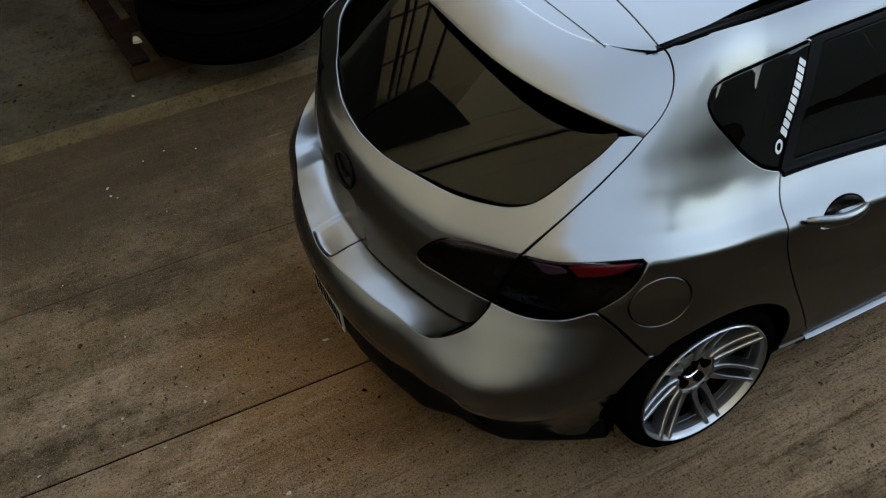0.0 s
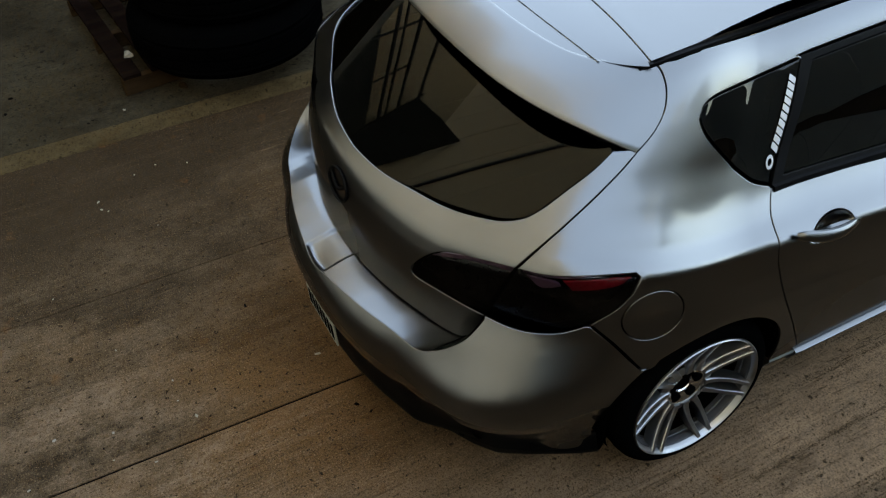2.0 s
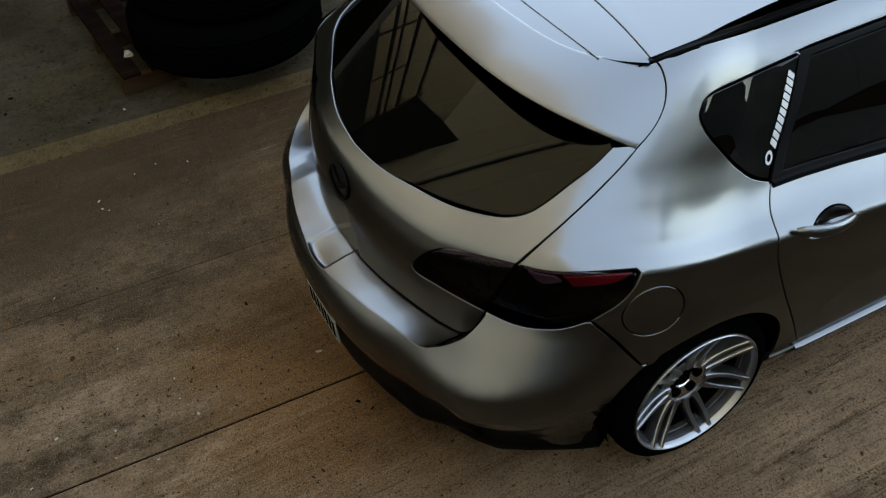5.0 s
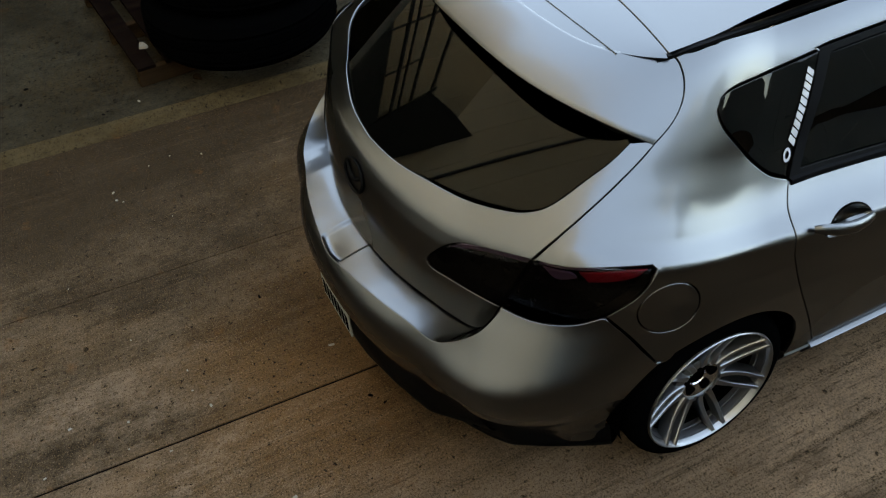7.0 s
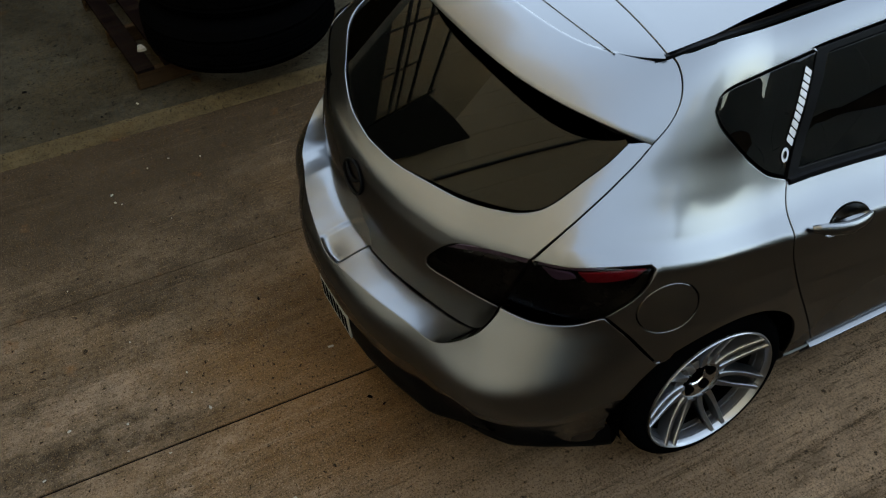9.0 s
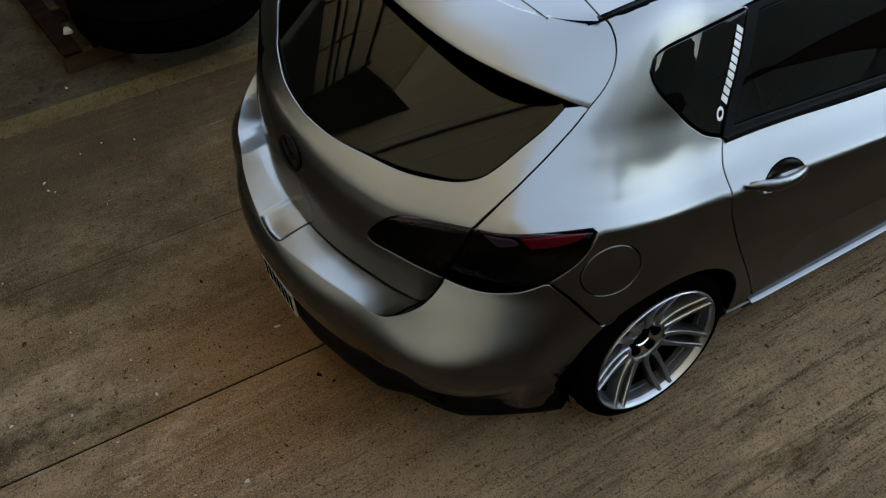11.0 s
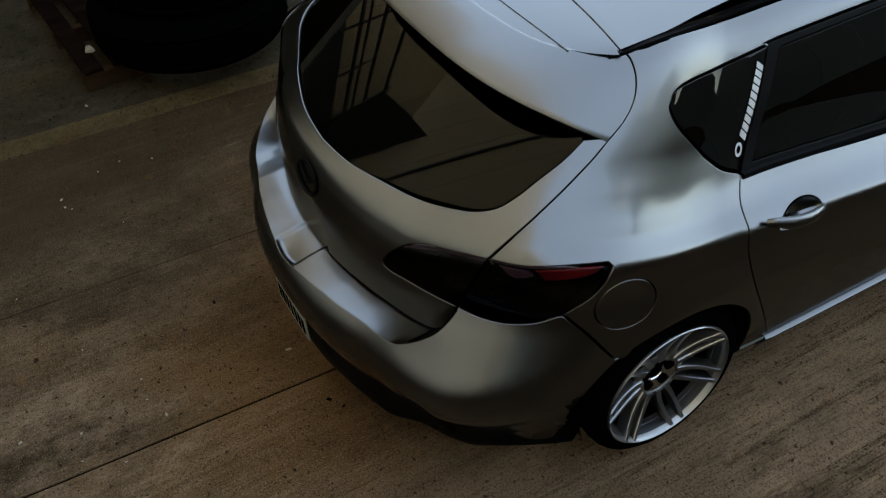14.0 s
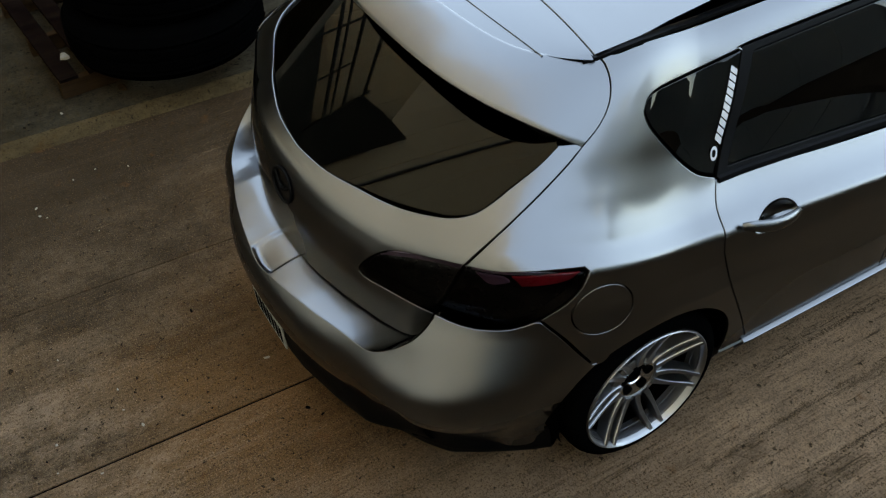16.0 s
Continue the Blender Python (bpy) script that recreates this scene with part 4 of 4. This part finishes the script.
def spoiler_and_roof():
    n = 61
    def edge(a):
        return np.array([.700 * a, 0.453 + 0.033 * a * a + 0.192 * a ** 4, 1.379 - .086 * abs(a) ** 5])
    def crease(a):
        return np.array([.552 * a, 0.616 + 0.073 * a * a + 0.120 * a ** 6, 1.446 + .006 * (1 - a * a)])
    def bulge(a):
        m = (edge(a) + crease(a)) / 2
        lift = np.array([.048 * a * abs(a), .02 * (abs(a) ** 2) - .006 * (1 - abs(a)), .010 + .026 * a * a])
        return m + lift
    def gap_line(a):
        return np.array([.540 * a, 0.8626 + -0.0481 * a * a, 1.452 + .018 * (1 - a * a)])
    run = np.array(spline(SPOILER_SIDE, .004))
    run = tail(run[:, 0] - .003, run[:, 1])
    def seam(t):
        f = t * (len(run) - 1)
        i = min(int(f), len(run) - 2)
        return run[i] * (1 - f + i) + run[i + 1] * (f - i)
    aa = np.linspace(-1, 1, 101)
    rows, below = [], []
    for a in aa:
        e, c, m = edge(a), crease(a), bulge(a)
        mend = abs(a) ** 7
        fix = [(seam(t) - (edge(1) * (1 - t) ** 2 + 2 * bulge(1) * t * (1 - t) + crease(1) * t * t)) * np.array([math.copysign(1, a), 1, 1]) * mend for t in np.linspace(0, 1, 18)]
        e = e + fix[0]
        row = [e + np.array([-.002 * a, .006, -.010]), e + np.array([0, .0008, -.006]), e + np.array([0, 0, -.002])]
        deep = float(step(.70, .88, abs(a)) * (1 - step(.88, 1.0, abs(a)))) * .8
        below.append([e + np.array([-.001 * a, .005, -.009]), e + np.array([-.006 * a, .020, -.004 - .036 * deep]), e + np.array([-.03 * a, .120, .004 - .016 * deep])])
        e = edge(a)
        for t, d in zip(np.linspace(0, 1, 18), fix):
            row.append(e * (1 - t) ** 2 + 2 * m * t * (1 - t) + c * t * t + d)
        row.append(c + fix[-1] + np.array([0, .004, -.003]))
        rows.append(row)
    spoil = grid_sheet("spoiler", rows, PAINT, car, "silver roof spoiler")
    grid_sheet("spoiler_underside", below, BLACK_TRIM, spoil, "black spoiler underside")
    rows = []
    for a in aa:
        c, g = crease(a * .995) + np.array([0, .004, -.003]), gap_line(a * .995)
        line = [c * (1 - t) + g * t + np.array([0, 0, .004 * math.sin(math.pi * t) * (1 - a * a)]) for t in np.linspace(0, 1, 12)]
        rows.append(line)
    grid_sheet("spoiler_top", rows, PAINT, spoil)
    # the seam across the top of the spoiler
    seam_pts = []
    for b in np.linspace(-1, 1, 41):
        x, y = .46 * b, 0.6830 + 0.0183 * b * b
        c, g = crease(x / .548), gap_line(x / .545)
        k = (y - c[1]) / (g[1] - c[1])
        seam_pts.append((x, y, c[2] * (1 - k) + g[2] * k + .004 * math.sin(math.pi * min(max(k, 0), 1)) * (1 - b * b * .7) - .0012))
    bm = bmesh.new()
    sweep(bm, seam_pts, [(-.003, -.002), (.003, -.002), (.002, .0016), (-.001, .002)])
    part("spoiler_seam", bm, PAINT, spoil, smooth=True)
    rows = []
    for y_t in np.linspace(0, 1, 40):
        row = []
        for a in np.linspace(-1, 1, 33):
            g = gap_line(a) + np.array([0, .005, 0])
            y = g[1] + (2.42 + .16 * (1 - a * a) - g[1]) * y_t
            z = g[2] + .032 * math.sin(math.pi * min(y_t * .62, 1)) * (0.7 + .3 * (1 - a * a)) - .006 * y_t
            row.append(np.array([float(np.interp(y, [.8, 1.0, 1.1, 1.3, 2.8], [.540, 0.534, 0.517, 0.495, 0.493])) * a, y, z]))
        rows.append(row)
    first = [p + np.array([0, .003, .0004]) for p in rows[0]]
    edge0 = [p + np.array([0, -.0005, -.010]) for p in rows[0]]
    seal = bmesh.new()
    sweep(seal, [tuple(gap_line(a) + np.array([0, .0025, -.0035])) for a in np.linspace(-1.02, 1.02, 41)], [(-.006, -.004), (.006, -.004), (.006, .0015), (-.006, .0015)])
    part("roof_joint", seal, BLACK_TRIM, spoil, "black joint before the roof")
    grid_sheet("roof", [edge0, rows[0], first] + rows[1:], PAINT, car)
    # windscreen and bonnet, plain
    top = rows[-1]
    rows2 = []
    for t in np.linspace(0, 1, 14):
        row = []
        for p, a in zip(top, np.linspace(-1, 1, 33)):
            foot = np.array([.70 * a, 3.18 + .22 * (1 - a * a), .885 + .035 * (1 - a * a)])
            row.append(p * (1 - t) + foot * t + np.array([0, 0, .05 * math.sin(math.pi * t)]))
        rows2.append(row)
    grid_sheet("windscreen", rows2, GLASS, car, "tinted windscreen")
    rows3 = []
    for t in np.linspace(0, 1, 20):
        row = []
        for p, a in zip(rows2[-1], np.linspace(-1, 1, 33)):
            foot = np.array([.66 * a, FRONT - .06 - .34 * abs(a) ** 2.4, .60])
            row.append(p * (1 - t) + foot * t + np.array([.05 * a * math.sin(math.pi * t), 0, .085 * math.sin(math.pi * (t * .8)) * (1 - .25 * a * a)]))
        rows3.append(row)
    grid_sheet("bonnet", rows3, PAINT, car)
    loop = outline([(-1.28, .22), (0, .20), (1.28, .22)], [(1.28, .22), (1.28, 1.02)], [(1.28, 1.02), (.6, .86), (0, .85), (-.6, .86), (-1.28, 1.02)], [(-1.28, 1.02), (-1.28, .22)])
    panel("front_bumper", nose, [loop], PAINT, car, cell=.06)


def inner_shell():
    """The dark inside of the body, seen through gaps and glass."""
    rows = []
    for v in np.linspace(.17, 1.38, 70):
        s = np.concatenate([np.linspace(-4.0, -1.3, 40), np.linspace(-1.28, 1.28, 80), np.linspace(1.3, 4.0, 40)])
        p = tail(s, np.full_like(s, v))
        q = bumper(s, np.full_like(s, v))
        if v < .70:
            p = q * np.array([.94, 1, 1]) + np.array([0, .055 + .14 * max(v - .5, 0) / .2, -.012])
        else:
            p = p * np.array([.965, 1, 1]) + np.array([0, .035, -.012])
        p[:, 1] = np.minimum(p[:, 1], 3.9)
        keep = []
        for a in p:
            for wy in (WHEEL_Y, WHEEL_Y + 2.64):
                d = math.hypot(a[1] - wy, a[2] - WHEEL_Z)
                if d < ARCH + .01:
                    a[0] = math.copysign(min(abs(a[0]), .60), a[0])
            a[2] = min(a[2], float(np.interp(a[1], [2.35, 3.15, 3.3, 4.3], [1.37, .88, .84, .60])))
            keep.append(a)
        rows.append(keep)
    grid_sheet("inner_shell", rows, GAP_BLACK, car, "dark car interior")
    bm = bmesh.new()
    box(bm, -.62, .62, .32, 4.0, .19, .22)
    part("floor_pan", bm, GAP_BLACK, car)
    bm = bmesh.new()
    box(bm, -.44, .44, .75, 2.4, 1.36, 1.372)
    part("roof_lining", bm, GAP_BLACK, car)


def wheel():
    """A wheel that faces +x, its lip at x = 0."""
    w = new("wheel")
    w.parent = car
    R = .255
    bm = bmesh.new()
    lathe(bm, [(.2515, -.012), (.254, -.007), (.264, -.004), (.285, -.006), (.300, -.016), (.310, -.034), (.3145, -.060), (.3145, -.170), (.308, -.205), (.29, -.222), (.265, -.226), (.2515, -.22)], 96, closed=True)
    part("tyre", bm, RUBBER, w, "black low-profile tyre", smooth=True)
    bm = bmesh.new()
    lathe(bm, [(.2475, -.001), (R - .003, .003), (R, .000), (R + .001, -.008), (R - .004, -.016), (.2455, -.018), (.2415, -.018), (.2445, -.008)], 128, closed=True)
    rim = part("rim", bm, ALLOY, w, "polished silver alloy rim with twin spokes", smooth=True)
    bm = bmesh.new()
    lathe(bm, [(.244, -.017), (.2425, -.021), (.2395, -.022), (.238, -.030), (.2375, -.050), (.235, -.052), (.234, -.070)], 96)
    part("rim_bed", bm, ALLOY_DARK, rim, "grey stepped rim bed", smooth=True)
    # the shade deep in the barrel is put into its black colour
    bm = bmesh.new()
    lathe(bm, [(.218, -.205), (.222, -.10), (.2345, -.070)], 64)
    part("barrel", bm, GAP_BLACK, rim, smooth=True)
    # hub: a flat ring round a polished cone with five bolt wells and a bore
    bm = bmesh.new()
    lathe(bm, [(.074, -.060), (.078, -.057), (.100, -.058), (.110, -.063), (.113, -.085), (.113, -.120), (.074, -.120)], 72, closed=True)
    part("hub", bm, ALLOY, rim, smooth=True)
    bm = bmesh.new()
    lathe(bm, [(.030, -.120), (.030, -.078), (.033, -.074), (.074, -.061), (.074, -.120)], 72, closed=True)
    part("hub_cone", bm, CHROME, rim, "polished hub cone", smooth=True)
    # flat black discs stand in for the shade in bore and bolt wells
    bm = bmesh.new()
    lathe(bm, [(.001, -.095), (.031, -.095)], 24)
    part("bore", bm, GAP_BLACK, rim)
    for i in range(5):
        a = 2 * math.pi * i / 5 + .3
        bm = bmesh.new()
        lathe(bm, [(.001, -.0605), (.0185, -.0605), (.0185, -.085)], 20)
        ob = part("bolt_well_shade", bm, GAP_BLACK, rim)
        ob.matrix_basis = Matrix.Translation((-.0015, .054 * math.cos(a), .054 * math.sin(a)))
    # seven pairs of spokes: the two of a pair run side by side and taper to the lip
    for i in range(7):
        base = 2 * math.pi * i / 7 + SPOKE_TURN
        for side in (1, -1):
            pts, scales = [], []
            for t in np.linspace(0, 1, 16):
                r = .080 + (.248 - .080) * t
                a = base + side * math.asin((.0150 + .0115 * math.sin(math.pi * min(t * 1.15, 1) ** .8 * .72)) / r)
                x = -.056 + .052 * t ** 1.25 - .004 * math.sin(math.pi * t)
                pts.append((x, r * math.cos(a), r * math.sin(a)))
                scales.append(1.42 - .42 * min(t * 2.4, 1) - .14 * t)
            bm = bmesh.new()
            sweep(bm, pts, [(-.0135, -.046), (.0135, -.046), (.0098, -.004), (.0088, .0012), (.0072, .0036), (-.0072, .0036), (-.0088, .0012), (-.0098, -.004)], up=(1, 0, 0), scales=scales)
            part("spoke", bm, ALLOY, rim, smooth=True)
    # brake behind the spokes
    bm = bmesh.new()
    lathe(bm, [(.07, -.150), (.150, -.150), (.150, -.162), (.07, -.162)], 64, closed=True)
    part("brake_disc", bm, STEEL, w, smooth=True)
    # black disc in place of the shade behind the brake
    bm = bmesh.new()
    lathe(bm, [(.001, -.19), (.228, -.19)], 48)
    part("wheel_shade_disc", bm, GAP_BLACK, w)
    return w


def wheels():
    w = wheel()
    w.matrix_basis = pose(.897, WHEEL_Y, WHEEL_Z, 0, 0, 0) @ pose(0, 0, 0, 0, -1.5, 0)
    for x, y in ((.885, WHEEL_Y + 2.64), (-.897, WHEEL_Y), (-.885, WHEEL_Y + 2.64)):
        m = pose(x, y, WHEEL_Z, 0, 0, 0) if x > 0 else pose(x, y, WHEEL_Z, 0, 0, 180)
        copy_thing(w, m @ pose(0, 0, 0, 0, -1.5, 0))


body_sides()
rear_end()
spoiler_and_roof()
inner_shell()
wheels()


# ---- loose things ----
def pallet():
    """Long stringers run beside the driveway, boards lie across them."""
    p = thing("pallet", "dark worn wooden pallet on the concrete slab", "pallet", (-2.382, -.283, .045), turn=4)
    for x in (0.0, -.53, -1.06):
        part("stringer", box(bmesh.new(), x - .045, x, 0, 1.2, .0, .095, .004), PALLET_WOOD, p)
    for i in range(8):
        y = .005 + i * .157
        part("deck_board", box(bmesh.new(), -1.11, -.001 if i else .004, y, y + .10, .0965, .116, .003), DECK_WOOD, p)
    return p


pallet()


def big_tyre(z, dx, dy):
    t = thing("truck_tyre", "large black tyre lying flat on the pallet", "tyre", (-2.51 + dx, .37 + dy, z), group="tyres on the pallet")
    runs = (("tread", [(.50, .02), (.525, .06), (.512, .075), (.512, .085), (.529, .088), (.53, .135), (.516, .138), (.516, .148), (.53, .151), (.529, .195), (.512, .198), (.512, .208), (.525, .22), (.50, .26), (.46, .25), (.46, .03)]),
            ("sidewall", [(.501, .2605), (.47, .276), (.44, .285), (.40, .2865), (.39, .283), (.33, .28), (.27, .26), (.25, .14), (.262, .14), (.28, .25), (.45, .262)]),
            ("sidewall", [(.501, .0195), (.47, .003), (.44, -.005), (.33, .0), (.27, .02), (.25, .138), (.262, .138), (.28, .03), (.45, .018)]))
    for name, profile in runs:
        bm = bmesh.new()
        lathe(bm, profile, 72, closed=True)
        ob = part(name, bm, RUBBER, t, smooth=True)
        ob.matrix_basis = pose(0, 0, 0, 0, -90, 0)
    return t


big_tyre(.167, 0, 0)
big_tyre(.452, -.05, .05)


def scrap(name, label, category, at, size, turn, material, seed, group=""):
    """A small flat torn piece that lies on the ground."""
    rng = random.Random(seed)
    t = bmesh.new()
    ring = []
    n = 9
    for i in range(n):
        a = 2 * math.pi * i / n
        r = size * rng.uniform(.55, 1.1)
        ring.append((r * math.cos(a), .6 * r * math.sin(a)))
    low = [t.verts.new((x, y, 0)) for x, y in ring]
    top = [t.verts.new((x * .9, y * .9, size * rng.uniform(.12, .3))) for x, y in ring]
    t.faces.new(low)
    t.faces.new(top)
    for i in range(n):
        t.faces.new((low[i], low[(i + 1) % n], top[(i + 1) % n], top[i]))
    ob = part(name, t, material)
    ob.matrix_world = pose(*at, 0, 0, turn)
    return tagged(ob, label, category, group)


scrap("paper_scrap", "crumpled pale paper scrap on the pallet", "paper", (-2.60, -.195, .1615), .05, 20, PAPER, 3)
CHIP = "pale chip of paint lying on the concrete"
for k, (x, y, r) in enumerate(((-1.70, -.162, .008), (-1.764, -.308, .007), (-.195, -.07, .013), (.396, -.448, .014), (-1.05, -.95, .006), (-.35, -.62, .006),
                               (1.464, .864, .013), (1.538, .958, .014), (-1.52, -.60, .007), (-1.30, -.42, .005), (-.62, -.78, .006), (.35, -.62, .006), (1.20, .62, .006), (-.286, -1.091, .011), (-.213, -.887, .008), (-.135, -.589, .010), (-.242, -.631, .006), (-.109, -1.214, .008), (-1.612, -.628, .012), (-1.737, -.422, .007), (-1.548, -.626, .009), (-.089, -.914, .005), (-.006, -.780, .007))):
    scrap("paint_chip", CHIP, "debris", (x, y, .0005), r, 37 * k, PAPER, k, "chips on the driveway")
for k, (x, y, r) in enumerate(((-.596, -.236, .011), (.115, -.035, .013), (.17, .0, .010), (-2.551, -.897, .014), (-2.234, -.524, .012), (-2.695, -.847, .020), (-2.153, -.779, .016), (-.158, -.936, .007), (-2.25, -.50, .008))):
    scrap("dirt_clod", "dark clod of dirt lying on the concrete", "debris", (x, y, .0455 if x < -2.16 else .0005), r, 53 * k, GAP_BLACK, 40 + k, "clods on the concrete")
scrap("paint_chip", "pale chip of paint lying on the slab", "debris", (-2.26, -.329, .0455), .013, 20, PAPER, 91, "chips on the driveway")
scrap("wood_splinter", "brown splinter of wood beside the pallet", "debris", (-2.325, .014, .046), .045, 15, PALLET_WOOD, 77)
